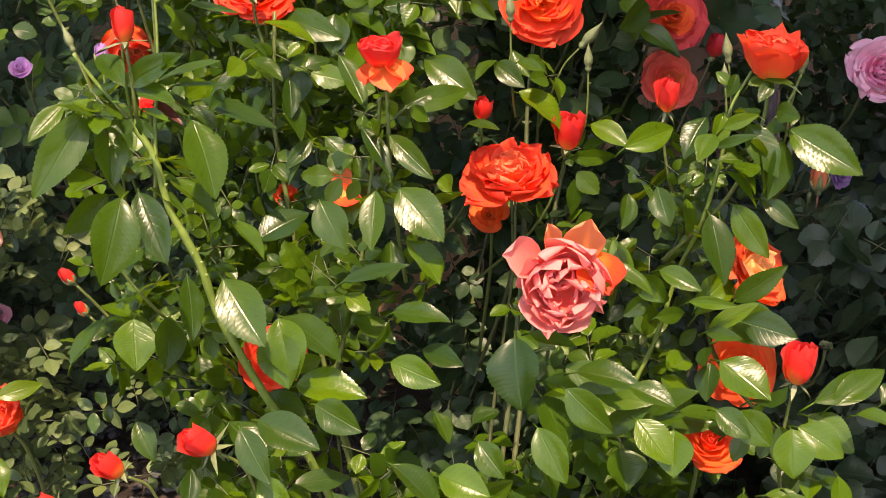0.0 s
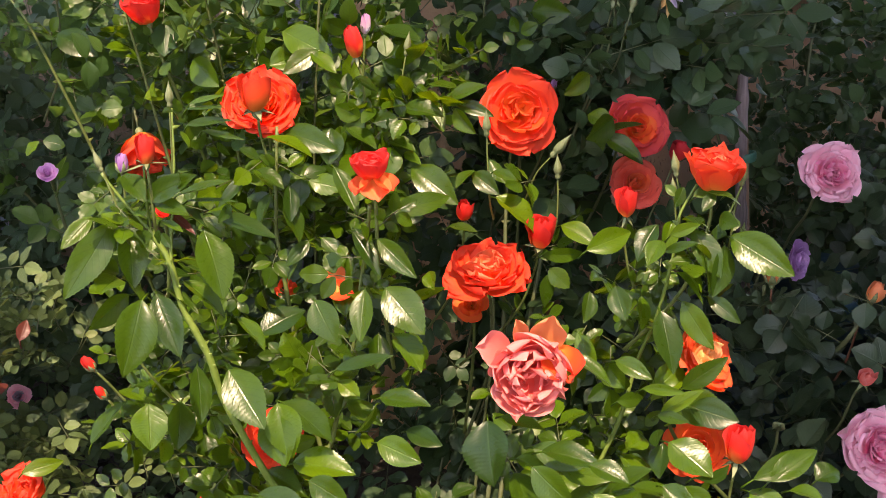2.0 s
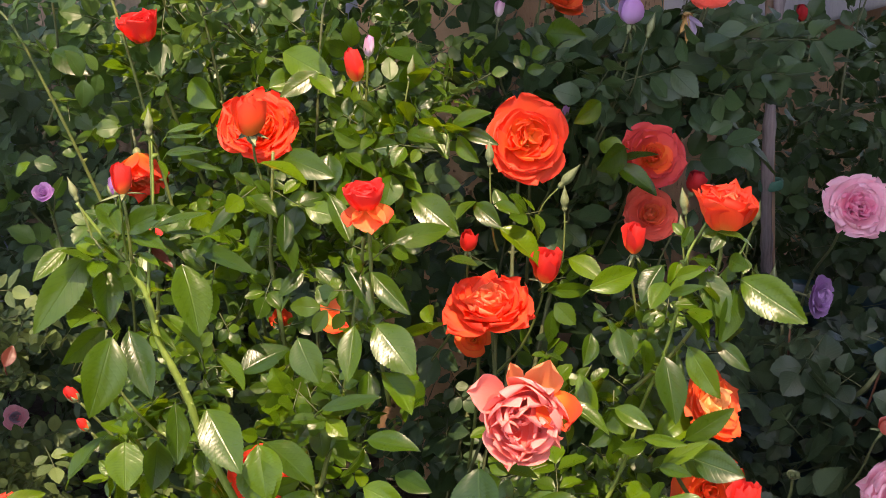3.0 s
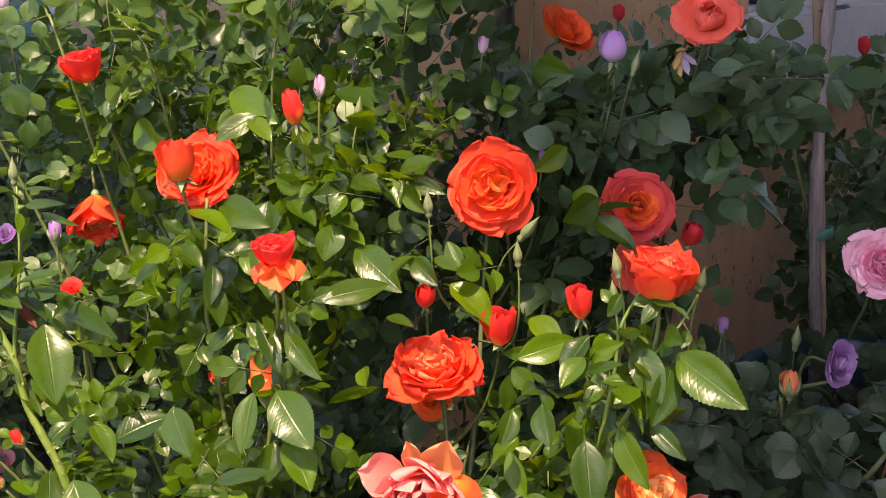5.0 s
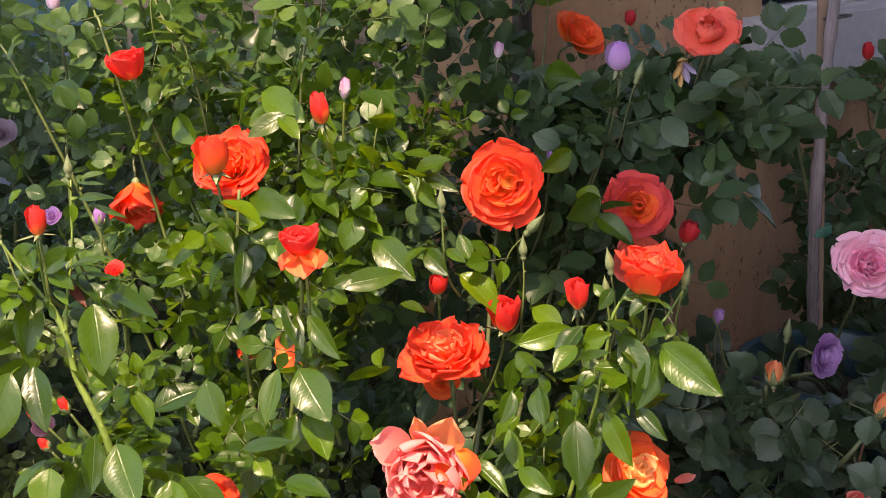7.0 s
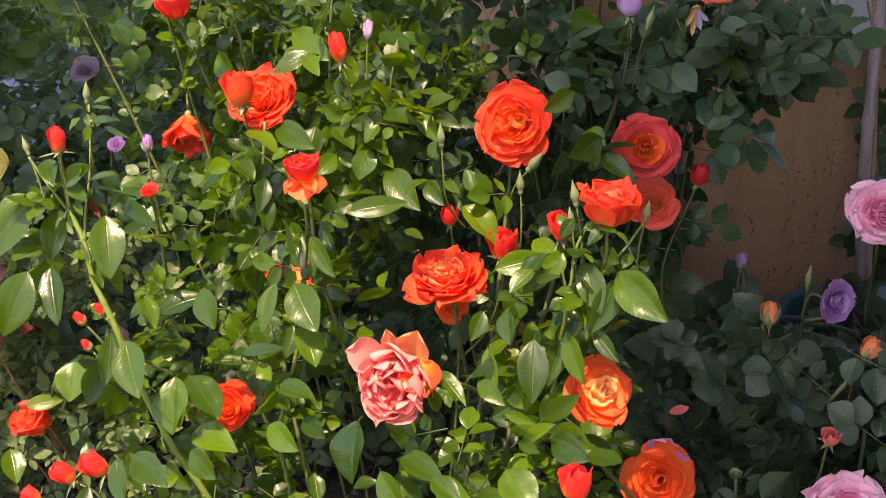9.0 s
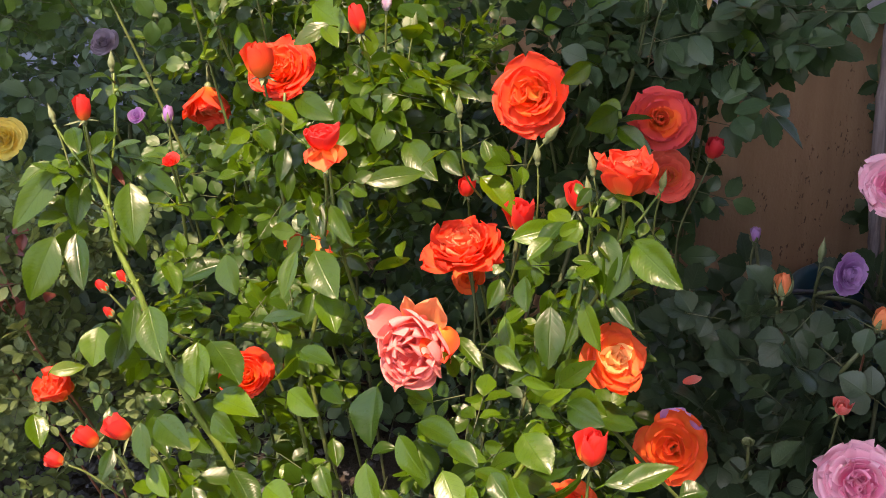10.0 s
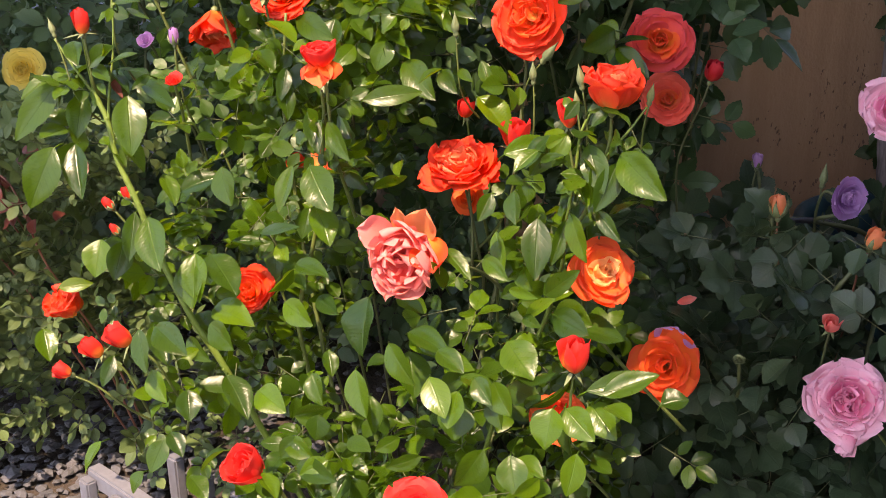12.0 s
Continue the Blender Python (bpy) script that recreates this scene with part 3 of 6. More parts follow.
def bud(parent, c, face, dia, mat, tall=1.5, opened=8, seed=1, label="", down=0.12, lean=(0, 0.04), sepals=0.9, stem=True, flare=40, keep_clear=True, stem_mat=None, petals=9, sepal_wide=0.30):
    """A pointed bud or a half-open flower: wrapped petals over a green cup."""
    rng = np.random.RandomState(seed)
    R = dia * 0.43
    m = frame_of(face, rng.uniform(0, 6))
    M = np.array(m)
    C = np.array(c, float)
    H = dia * tall
    hv, hf, hu, start, outer = [], [], [], 0, []
    nu, nv = 12, 11
    loose = min(1.0, max(0.0, opened / 8.0))
    s_, t_ = np.linspace(0, 1, nu), np.linspace(-1, 1, nv)
    S, T = np.meshgrid(s_, t_, indexing="ij")
    quads = [(a * nv + b, a * nv + b + 1, (a + 1) * nv + b + 1, (a + 1) * nv + b) for a in range(nu - 1) for b in range(nv - 1)]
    for i in range(petals):
        q = (i + 0.5) / petals
        top = H * (1.02 - (0.10 + 0.004 * max(opened, 0)) * q * rng.rand() - 0.05 * q) * (1 - 0.12 * np.abs(T) ** 2.4)
        z = S * top
        body = np.interp(z / H, [0, 0.12, 0.30, 0.5, 0.72, 0.9, 1.0], [0.42, 0.80, 1.0, 1.0, 0.84, 0.54, 0.24])   # widest low down, drawn to a point
        r = R * body * (0.40 + 0.60 * q ** 0.7) + loose * R * 0.10 * q * S + R * (0.09 + 0.19 * q) * T * S ** 0.8
        r = r + R * (max(opened, 0) / 42.0) * q ** 1.5 * S ** 3 * (1 + 0.25 * np.sin(3 * T + i)) + loose * (R * 0.10 * S ** 4 * np.abs(T) ** 2 + R * 0.16 * q * S ** 7)
        ang = i * 2.39996 + T * (1.25 - 0.25 * S ** 3) + 0.5 * S * (1 - q)
        z = z + loose * R * 0.07 * np.sin(5 * T + 2.1 * i) * S ** 4
        r = r * (1 + 0.05 * np.sin(7 * T + i) * S ** 1.5)
        v = np.stack([r * np.cos(ang), r * np.sin(ang), z - H * 0.5], -1).reshape(-1, 3) @ M.T + C
        u = np.stack([S, T * 0.5 + 0.5], -1).reshape(-1, 2)
        if q < 0.5:
            hv.append(v)
            hf += [tuple(j + start for j in face_) for face_ in quads]
            hu.append(u)
            start += len(v)
        else:
            outer.append((v, quads, u))
    ob = mesh_object("bud", np.vstack(hv), hf, mat, parent, label, np.vstack(hu))
    for v, f, u in outer:
        mesh_object("petal", v, f, mat, ob, uv=u)
    bottom = C - M @ np.array([0, 0, H * 0.5])
    calyx(ob, bottom, m, max(R * 1.5, 0.004), R * 0.1, H * 0.62 * sepals, flare=min(flare, 140), wide=sepal_wide)
    if stem:
        stem_to(parent, bottom - M @ np.array([0, 0, R * 0.7]), face, down, lean, r=0.0010, mat=stem_mat)
    if keep_clear:
        BLOOMS.append((C, R * 1.2))
    return ob


def green_bud(parent, c, face, dia, down=0.05, lean=(0, 0.02), seed=1, mat=None):
    """A closed bud still wrapped in its five ridged sepals, over a small round hip."""
    M = np.array(frame_of(face, seed))
    C = np.array(c, float)
    prof = [(0.10, -0.92), (0.20, -0.80), (0.25, -0.62), (0.19, -0.46), (0.30, -0.26), (0.36, -0.02), (0.33, 0.28), (0.22, 0.66), (0.12, 0.98), (0.06, 1.18), (0.015, 1.42)]
    sides = 15
    v = np.array([(dia * r * (1 + 0.10 * math.cos(5 * a)) * math.cos(a), dia * r * (1 + 0.10 * math.cos(5 * a)) * math.sin(a), dia * z) for r, z in prof for a in np.arange(sides) * 2 * math.pi / sides])
    f = [(i * sides + j, i * sides + (j + 1) % sides, i * sides + sides + (j + 1) % sides, i * sides + sides + j) for i in range(len(prof) - 1) for j in range(sides)] + [tuple(range(sides))[::-1]]
    ob = mesh_object("bud", v @ M.T + C, f, mat or SEPAL, parent, "closed green bud with a pointed tip")
    stem_to(parent, C - M @ np.array([0, 0, dia * 0.9]), face, down, lean, r=0.0007)
    BLOOMS.append((C, dia * 0.7))
    return ob


def lone_petal(parent, b, t, width, mat, cup=0.3, toward=(0.2, -0.05, 0.78)):
    """One broad petal from its claw b to its rim t, cupped towards a point."""
    b, t = np.asarray(b, float), np.asarray(t, float)
    axis = t - b
    length = np.linalg.norm(axis)
    a = unit(axis)
    side = unit(np.cross(a, unit(np.asarray(toward, float) - b)))
    up = np.cross(side, a)
    n = 13
    s, q = 1 - (1 - np.linspace(0, 1, n)) ** 1.6, np.linspace(-1, 1, 9)
    S, T = np.meshgrid(s, q, indexing="ij")
    w = np.interp(S, [0, 0.12, 0.35, 0.55, 1.0], [0.25, 0.6, 0.92, 1.0, 1.0]) * np.sqrt(1 - 0.90 * np.clip((S - 0.6) / 0.4, 0, 1) ** 4) * width / 2
    h = cup * width * (np.abs(T) ** 2 * 0.5 * w / (width / 2) + (S - 0.4) ** 2 * 0.5) + 0.05 * width * np.sin(T * 4 + S * 3 + b[0] * 900) * S ** 2
    v = (b + a * (S * length * (1 - 0.12 * S * np.abs(T) ** 2.5 - 0.03 * np.sin(T * 6 + b[2] * 700) * S))[:, :, None] + side * (w * T)[:, :, None] + up * h[:, :, None]).reshape(-1, 3)
    f = [(i * 9 + j, i * 9 + j + 1, i * 9 + j + 10, i * 9 + j + 9) for i in range(n - 1) for j in range(8)]
    return mesh_object("petal", v, f, mat, parent, uv=np.stack([S, T * 0.5 + 0.5], -1).reshape(-1, 2))


# ---------------------------------------------------------------- ground and buildings
def ground_sheet():
    rng = np.random.RandomState(5)
    near = np.linspace(-3, 4, 57)
    xs = np.concatenate([[-900, -200, -40, -10], near, [12, 40, 200, 900]])
    ys = np.concatenate([[-900, -200, -40, -10], near, [12, 40, 200, 900]])
    X, Y = np.meshgrid(xs, ys, indexing="ij")
    Z = np.where((np.abs(X) < 5) & (np.abs(Y) < 5), 0.005 * rng.randn(*X.shape), 0.0)
    n = len(ys)
    f = [(i * n + j, (i + 1) * n + j, (i + 1) * n + j + 1, i * n + j + 1) for i in range(len(xs) - 1) for j in range(n - 1)]
    ob = mesh_object("ground", np.stack([X, Y, Z], -1).reshape(-1, 3), f, SOIL)
    return tagged(ob, "bare soil with mulch under the roses, darkened for shade", "ground", kind="structure")


def gravel_bed():
    """Loose grey stones on the soil beside the low fence."""
    rng = np.random.RandomState(8)
    shape = np.array([(0, 0, 1), (1, 0, 0), (0, 1, 0), (-1, 0, 0), (0, -1, 0), (0.7, 0.7, 0.6), (-0.7, 0.7, 0.5), (-0.7, -0.7, 0.6), (0.7, -0.7, 0.5)], float)
    tri = [(0, 5, 6), (0, 6, 7), (0, 7, 8), (0, 8, 5), (1, 2, 5), (5, 2, 6), (2, 3, 6), (6, 3, 7), (3, 4, 7), (7, 4, 8), (4, 1, 8), (8, 1, 5)]
    pieces = []
    for _ in range(7500):
        x, y = rng.uniform(-1.25, -0.22), rng.uniform(0.42, 1.6)
        if x > -0.30 - 0.25 * (y - 0.8) and rng.rand() < 0.8:
            continue
        if ((x + 0.62) / 0.62) ** 4 + ((y - 1.0) / 0.58) ** 4 > rng.uniform(0.6, 1.2):
            continue
        s = rng.uniform(0.004, 0.011)
        v = shape * s * rng.uniform(0.7, 1.3, (9, 3)) * np.array([1, rng.uniform(0.6, 1), 0.6])
        a = rng.uniform(0, 6.28)
        c, q = math.cos(a), math.sin(a)
        v = np.stack([v[:, 0] * c - v[:, 1] * q + x, v[:, 0] * q + v[:, 1] * c + y, v[:, 2] + 0.006 + 0.006 * rng.rand()], -1)
        pieces.append((v, tri))
    v, f = joined(pieces)
    return tagged(mesh_object("gravel", v, f, STONE, smooth=False), "loose grey gravel stones beside the low fence, darkened for shade", "gravel", kind="stuff")


ground_sheet()
gravel_bed()

# the house wall runs back and to the right from its corner
CORNER = Vector((0.046, 1.385, 0))
WALL = Matrix.Translation(CORNER) @ Matrix.Rotation(math.atan2(0.848, 0.530), 4, "Z")   # x along the wall, y into the house
W0, W1, ZW0, ZW1, LENGTH, TALL, THICK = 0.546, 1.75, 0.632, 1.75, 4.2, 2.8, 0.20


def house_wall():
    bm = bmesh.new()
    for x0, x1, z0, z1 in ((0, W0, -0.1, TALL), (W1, LENGTH, -0.1, TALL), (W0, W1, -0.1, ZW0), (W0, W1, ZW1, TALL)):
        block(bm, x0, x1, 0, THICK, z0, z1, WALL)
    bmesh.ops.remove_doubles(bm, verts=bm.verts, dist=1e-5)
    return tagged(part("wall_east", bm, STUCCO, None), "tan stucco house wall with faint vertical stains", "wall", kind="structure")


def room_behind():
    """A closed room behind the window, its walls coloured dark as if unlit."""
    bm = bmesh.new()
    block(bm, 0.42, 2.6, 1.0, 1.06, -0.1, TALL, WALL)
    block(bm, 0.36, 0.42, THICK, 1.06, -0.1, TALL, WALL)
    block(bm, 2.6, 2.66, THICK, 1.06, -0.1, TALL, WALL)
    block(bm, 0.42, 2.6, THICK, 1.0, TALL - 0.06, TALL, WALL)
    return tagged(part("wall_inside", bm, INSIDE, None), "room walls behind the window, coloured dark as if unlit", "wall", kind="structure")


def window():
    w = tagged(new("window_1"), "white vinyl sliding window with dark glass", "window", kind="structure")
    bm = bmesh.new()
    block(bm, W0, W1, 0.02, 0.08, ZW0, ZW0 + 0.020, WALL, 0.003)
    block(bm, W0, W0 + 0.024, 0.02, 0.08, ZW0, ZW1, WALL, 0.004)
    block(bm, W1 - 0.024, W1, 0.02, 0.08, ZW0, ZW1, WALL, 0.004)
    block(bm, W0, W1, 0.02, 0.08, ZW1 - 0.03, ZW1, WALL, 0.004)
    part("window_frame", bm, VINYL, w)
    bm = bmesh.new()
    block(bm, 0.905, 0.94, 0.012, 0.07, ZW0 + 0.012, ZW1 - 0.02, WALL, 0.004)
    part("mullion", bm, VINYL, w)
    for a, b in ((W0 + 0.02, 0.912), (0.933, W1 - 0.02)):
        bm = bmesh.new()
        block(bm, a, b, 0.048, 0.052, ZW0 + 0.02, ZW1 - 0.02, WALL)
        part("pane", bm, GLASS, w, "dark reflecting glass").visible_shadow = False
    return w


def eaves():
    # unseen overhang, added to cut skylight on the wall
    bm = bmesh.new()
    block(bm, -0.25, LENGTH, -0.55, 0.4, TALL, TALL + 0.10, WALL, 0.01)
    return tagged(part("eaves", bm, TRIM, None), "unseen eaves added to cut skylight on the house wall", "eaves", kind="structure")


def shade_wall():
    """Unseen wall added to block skylight and darken the house wall."""
    bm = bmesh.new()
    block(bm, -0.6, 6.0, -2.15, -1.95, -0.1, 3.6, WALL)
    return tagged(part("wall_side", bm, SIDE_PAINT, None), "unseen grey wall added to darken the house wall", "wall", kind="structure")


def sill_trim():
    bm = bmesh.new()
    block(bm, 0.482, 1.9, -0.040, 0.016, 0.536, 0.646, WALL, 0.009)
    return tagged(part("trim", bm, TRIM, None), "thick grey-white sill trim under the window, darkened for shade", "window trim", kind="structure")


def garden_wall():
    bm = bmesh.new()
    block(bm, -0.80, 0.35, 2.02, 2.14, -0.1, 1.55)
    bmesh.ops.subdivide_edges(bm, edges=bm.edges, cuts=3)
    return tagged(part("wall_north", bm, STUCCO_ROUGH, None), "rough tan rendered garden wall behind the roses", "wall", kind="structure")


def siding():
    s = tagged(new("wall_west"), "teal lap siding above a pale blue base", "wall", kind="structure")
    bm = bmesh.new()
    block(bm, -3.2, -0.80, 2.05, 2.15, -0.1, 0.585, None, 0.004)
    part("base", bm, BASE_PAINT, s, "pale blue painted base")
    bm = bmesh.new()
    block(bm, -3.2, -0.82, 2.06, 2.15, 0.585, 1.60)
    part("backing", bm, TEAL, s)
    shared = None
    for k in range(22):
        if shared is None:
            bm = bmesh.new()
            block(bm, -3.2, -0.822, 0.0, 0.012, 0.0, 0.050, Matrix.Rotation(radians(17), 4, "X"), 0.002)
            ob = part("siding_board", bm, TEAL, s)
            shared = ob.data
        else:
            ob = new("siding_board", shared)
            ob.parent = s
        ob.location = (0, 2.046, 0.588 + 0.045 * k)
    bm = bmesh.new()
    block(bm, -0.835, -0.795, 2.03, 2.17, -0.1, 1.62, None, 0.004)
    part("corner_board", bm, BASE_PAINT, s)
    return s


def iron_rods():
    for x, r, h in ((-0.405, 0.011, 1.3), (-0.365, 0.006, 1.2), (-0.30, 0.005, 1.15), (0.040, 0.012, 1.5)):
        y = 1.97 if x < 0 else 1.36
        v, f = tube_arrays(np.array([(x, y, -0.02), (x + 0.002, y, h / 2), (x, y, h)]), r, r * 0.95, 10)
        tagged(mesh_object("iron_post", v, f, METAL), "thin dark iron post before the wall", "post", "iron posts")


def shade_slabs():
    """Unseen high slabs added to keep the sun off the back right and left."""
    turn = Matrix.Rotation(math.atan2(-1.0, 0.6), 4, "Z")   # x along (0.6, -1), y along (1, 0.6)
    edge = (0.815 + 6.0 * (SUN.x + 0.6 * SUN.y) / SUN.z) / math.hypot(1.0, 0.6)
    bm = bmesh.new()
    block(bm, -1.2, 6.0, edge, edge + 2.2, 6.0, 6.15, turn)
    tagged(part("roof", bm, STUCCO, None), "unseen high slab added to shade the back and right", "roof", kind="structure")
    bm = bmesh.new()
    block(bm, -6.0, 0.06, -1.577, 1.6, 5.80, 5.95)
    block(bm, -6.0, 0.0, -2.05, -1.577, 5.80, 5.95)
    tagged(part("roof", bm, STUCCO, None), "unseen high slab added to shade the back left", "roof", kind="structure")
    # end wall added only to hold the slab up
    bm = bmesh.new()
    block(bm, 5.0, 5.2, edge + 0.2, edge + 2.2, -0.1, 5.995, turn)
    tagged(part("wall_south", bm, STUCCO, None), "unseen end wall added to carry the shading slab", "wall", kind="structure")


house_wall()
shade_slabs()
room_behind()
window()
sill_trim()
eaves()
shade_wall()
garden_wall()
siding()
iron_rods()


# ---------------------------------------------------------------- low fence, pot, stakes
def low_fence():
    """A low white fence: two slanting rails and narrow pickets."""
    fence = thing("picket_fence", "low white painted garden fence among the leaves", "fence")
    a, b = Vector((-0.342, 0.800, 0.112)), Vector((0.10, 0.608, 0.112))
    turn = Matrix.Translation(a) @ (b - a).to_track_quat("X", "Z").to_matrix().to_4x4()
    long = (b - a).length
    for y, z0, z1 in ((0.0, -0.010, 0.010), (0.058, -0.075, -0.058), (0.0, -0.095, -0.078)):
        bm = bmesh.new()
        block(bm, 0, long, y - 0.008, y + 0.008, z0, z1, turn, 0.002)
        part("rail", bm, FENCE_PAINT, fence)
    data = None
    for k, y in [(k, -0.0145) for k in range(9)] + [(k + 0.5, 0.0725) for k in range(8)]:
        if data is None:
            bm = bmesh.new()
            block(bm, -0.009, 0.009, -0.006, 0.006, -0.112, 0.004, None, 0.002)
            ob = part("picket", bm, FENCE_PAINT, fence)
            data = ob.data
        else:
            ob = new("picket", data)
            ob.parent = fence
        ob.location, ob.rotation_euler = turn @ Vector((0.012 + 0.054 * k, y, 0)), (0, 0, math.atan2(b.y - a.y, b.x - a.x))
    return fence


def lathe(profile, sides=40):
    v = np.array([(r * math.cos(a), r * math.sin(a), z) for r, z in profile for a in np.arange(sides) * 2 * math.pi / sides])
    f = [(i * sides + j, i * sides + (j + 1) % sides, i * sides + sides + (j + 1) % sides, i * sides + sides + j) for i in range(len(profile) - 1) for j in range(sides)]
    return v, f


POT = np.array([0.418, 1.345, 0.0])


def plant_pot():
    pot = thing("plant_pot", "large dark teal glazed pot holding the pink rose", "plant pot")
    v, f = lathe([(0.0, 0.0), (0.095, 0.0), (0.102, 0.02), (0.122, 0.20), (0.126, 0.272), (0.134, 0.278), (0.137, 0.290), (0.134, 0.302), (0.128, 0.304), (0.122, 0.296), (0.118, 0.24), (0.115, 0.2)])
    mesh_object("body", v * np.array([0.94, 0.94, 0.95]) + POT, f, GLAZE, pot)
    v, f = lathe([(0.0, 0.244), (0.05, 0.25), (0.09, 0.243), (0.1185, 0.24)], 30)
    mesh_object("potting_soil", v * np.array([0.94, 0.94, 0.95]) + POT, f, SOIL, pot, "dark potting soil")
    return pot


def stakes():
    st = thing("plant_stake", "weathered wooden stake tied upright in the pot", "stake")
    rng = np.random.RandomState(4)
    line = curve_points([(0.3875, 1.428, 0.22), (0.3860, 1.425, 0.31), (0.3810, 1.421, 0.42), (0.3815, 1.420, 0.56), (0.3865, 1.418, 0.66), (0.3905, 1.416, 0.74), (0.404, 1.41, 0.98)], 9)
    v, f = tube_arrays(line, 0.0064, 0.0056, 14, 0.30, rng)
    for z in (0.50, 0.565, 0.655, 0.452):
        k = np.exp(-((v[:, 2] - z) / 0.008) ** 2)[:, None] * 0.14
        mid = np.array([np.interp(z, line[:, 2], line[:, 0]), np.interp(z, line[:, 2], line[:, 1]), z])
        v = v + (v - mid) * k * np.array([1, 1, 0])
    mesh_object("branch_stake", v, f, WOOD, st, "grey weathered branch with knots")
    bm = bmesh.new()
    block(bm, -0.0055, 0.0055, -0.005, 0.005, 0.20, 1.02, Matrix.Translation((0.4055, 1.437, 0)) @ Matrix.Rotation(radians(-2.35), 4, "Y"), 0.001)
    part("flat_stake", bm, WOOD_TAN, st, "tan sawn stake behind the branch")
    for z, r, x, mat, lab, tall in ((0.423, 0.0142, 0.387, TIE, "green plastic plant tie", 0.012), (0.673, 0.0150, 0.394, WIRE, "thin wire tie", 0.0024)):
        v, f = lathe([(r, -tall / 2), (r + 0.001, -tall / 3), (r + 0.001, tall / 3), (r, tall / 2), (r - 0.0015, tall / 2), (r - 0.0015, -tall / 2), (r, -tall / 2)], 22)
        v = v * np.array([1.0, 0.95, 1.0]) + np.array([x, 1.428, z]) + np.array([0, 0, 0.12]) * v[:, :1]
        mesh_object("tie", v, f, mat, st, lab)
    return st


def hanging_cup():
    """A white cup hung sideways on a dark wire before the window."""
    cup = thing("hanging_cup", "white plastic cup hanging sideways on a wire", "cup")
    v, f = lathe([(0.0, 0.0), (0.014, 0.0), (0.016, 0.002), (0.019, 0.050), (0.0205, 0.052), (0.0205, 0.055), (0.018, 0.055), (0.015, 0.006), (0.0, 0.005)], 28)
    m = np.array(look((0.0, 0, 0), (-0.95, 0.25, 0.28)).to_3x3())
    mesh_object("body", v @ m.T + np.array([0.492, 1.79, 0.716]), f, CUP, cup)
    line = curve_points([(0.404, 1.418, 0.725), (0.42, 1.5, 0.715), (0.45, 1.62, 0.712), (0.468, 1.72, 0.722), (0.487, 1.785, 0.745)], 8)
    v, f = tube_arrays(line, 0.0028, 0.0028, 6)
    mesh_object("wire", v, f, WIRE, cup, "dark bent wire")
    return cup


def irrigation_tube():
    """A thin black tube from the soil over the rim into the pot."""
    line = curve_points([(0.27, 1.30, 0.004), (0.268, 1.26, 0.12), (0.270, 1.235, 0.26), (0.287, 1.235, 0.303), (0.315, 1.265, 0.302), (0.345, 1.30, 0.285), (0.37, 1.33, 0.236)], 8)
    v, f = tube_arrays(line, 0.0035, 0.0035, 8)
    return tagged(mesh_object("irrigation_tube", v, f, WIRE), "thin black irrigation tube over the rim of the pot", "irrigation tube")


low_fence()
irrigation_tube()
plant_pot()
stakes()
hanging_cup()

# ---------------------------------------------------------------- the coral rose bush
coral = thing("rose_bush", "sunlit coral rose bush with glossy green leaves", "rose bush")

rose(coral, (0.040, 0.876, 0.453), (-0.06, -0.36, 0.92), 0.080, (CORAL_LIGHT, CORAL), 44, 80, 11, "open coral-red rose with ruffled petals", 0.70, ruffle=0.15, lean=(0.01, 0.06), jumble=0.24, stem_mat=STEM_DARK, skirt=6)
salmon = rose(coral, (0.063, 0.690, 0.432), (-0.06, -0.94, 0.10), 0.062, (CORAL_PINK, CORAL_PINK), 30, 66, 12, "full salmon-pink rose, nodding, with faded petals", 0.95, ruffle=0.22, down=0.10, lean=(-0.01, 0.10), jumble=0.32, stem_mat=STEM_DARK, style="ball")
lone_petal(salmon, (0.050, 0.706, 0.444), (0.026, 0.690, 0.452), 0.026, CORAL_PINK, 0.45)
lone_petal(salmon, (0.072, 0.706, 0.444), (0.080, 0.696, 0.473), 0.026, PEACH, 0.5)
lone_petal(salmon, (0.058, 0.705, 0.449), (0.055, 0.700, 0.470), 0.012, PEACH, 0.9)
lone_petal(salmon, (0.080, 0.702, 0.446), (0.090, 0.684, 0.426), 0.030, CORAL, 0.6)
rose(coral, (0.075, 0.973, 0.569), (-0.02, -0.93, 0.36), 0.080, (CORAL_ORANGE, CORAL), 32, 80, 13, "full coral-red rose facing out", 0.6, ruffle=0.13, lean=(0.01, 0.04), jumble=0.2, stem_mat=STEM_DARK)
rose(coral, (-0.144, 0.912, 0.594), (0.0, -0.72, 0.65), 0.072, (CORAL_ORANGE, CORAL), 40, 78, 14, "open coral-red rose behind a bud", 0.7, ruffle=0.16, jumble=0.15)
bud(coral, (-0.142, 0.866, 0.611), (-0.05, -0.25, 0.95), 0.026, CORAL, 1.2, 10, 15, "fat scarlet bud", flare=110, down=0.13, lean=(0.01, 0.02))
fallen = rose(coral, (-0.046, 0.788, 0.562), (-0.05, -0.15, 0.97), 0.031, (CORAL_RED, CORAL_RED), 18, 14, 16, "half-open scarlet rose with loose lower petals", 1.1, down=0.14, lean=(-0.01, 0.02), style="cup")
lone_petal(fallen, (-0.045, 0.790, 0.556), (-0.058, 0.778, 0.543), 0.020, CORAL, 0.5, (-0.046, 0.79, 0.62))
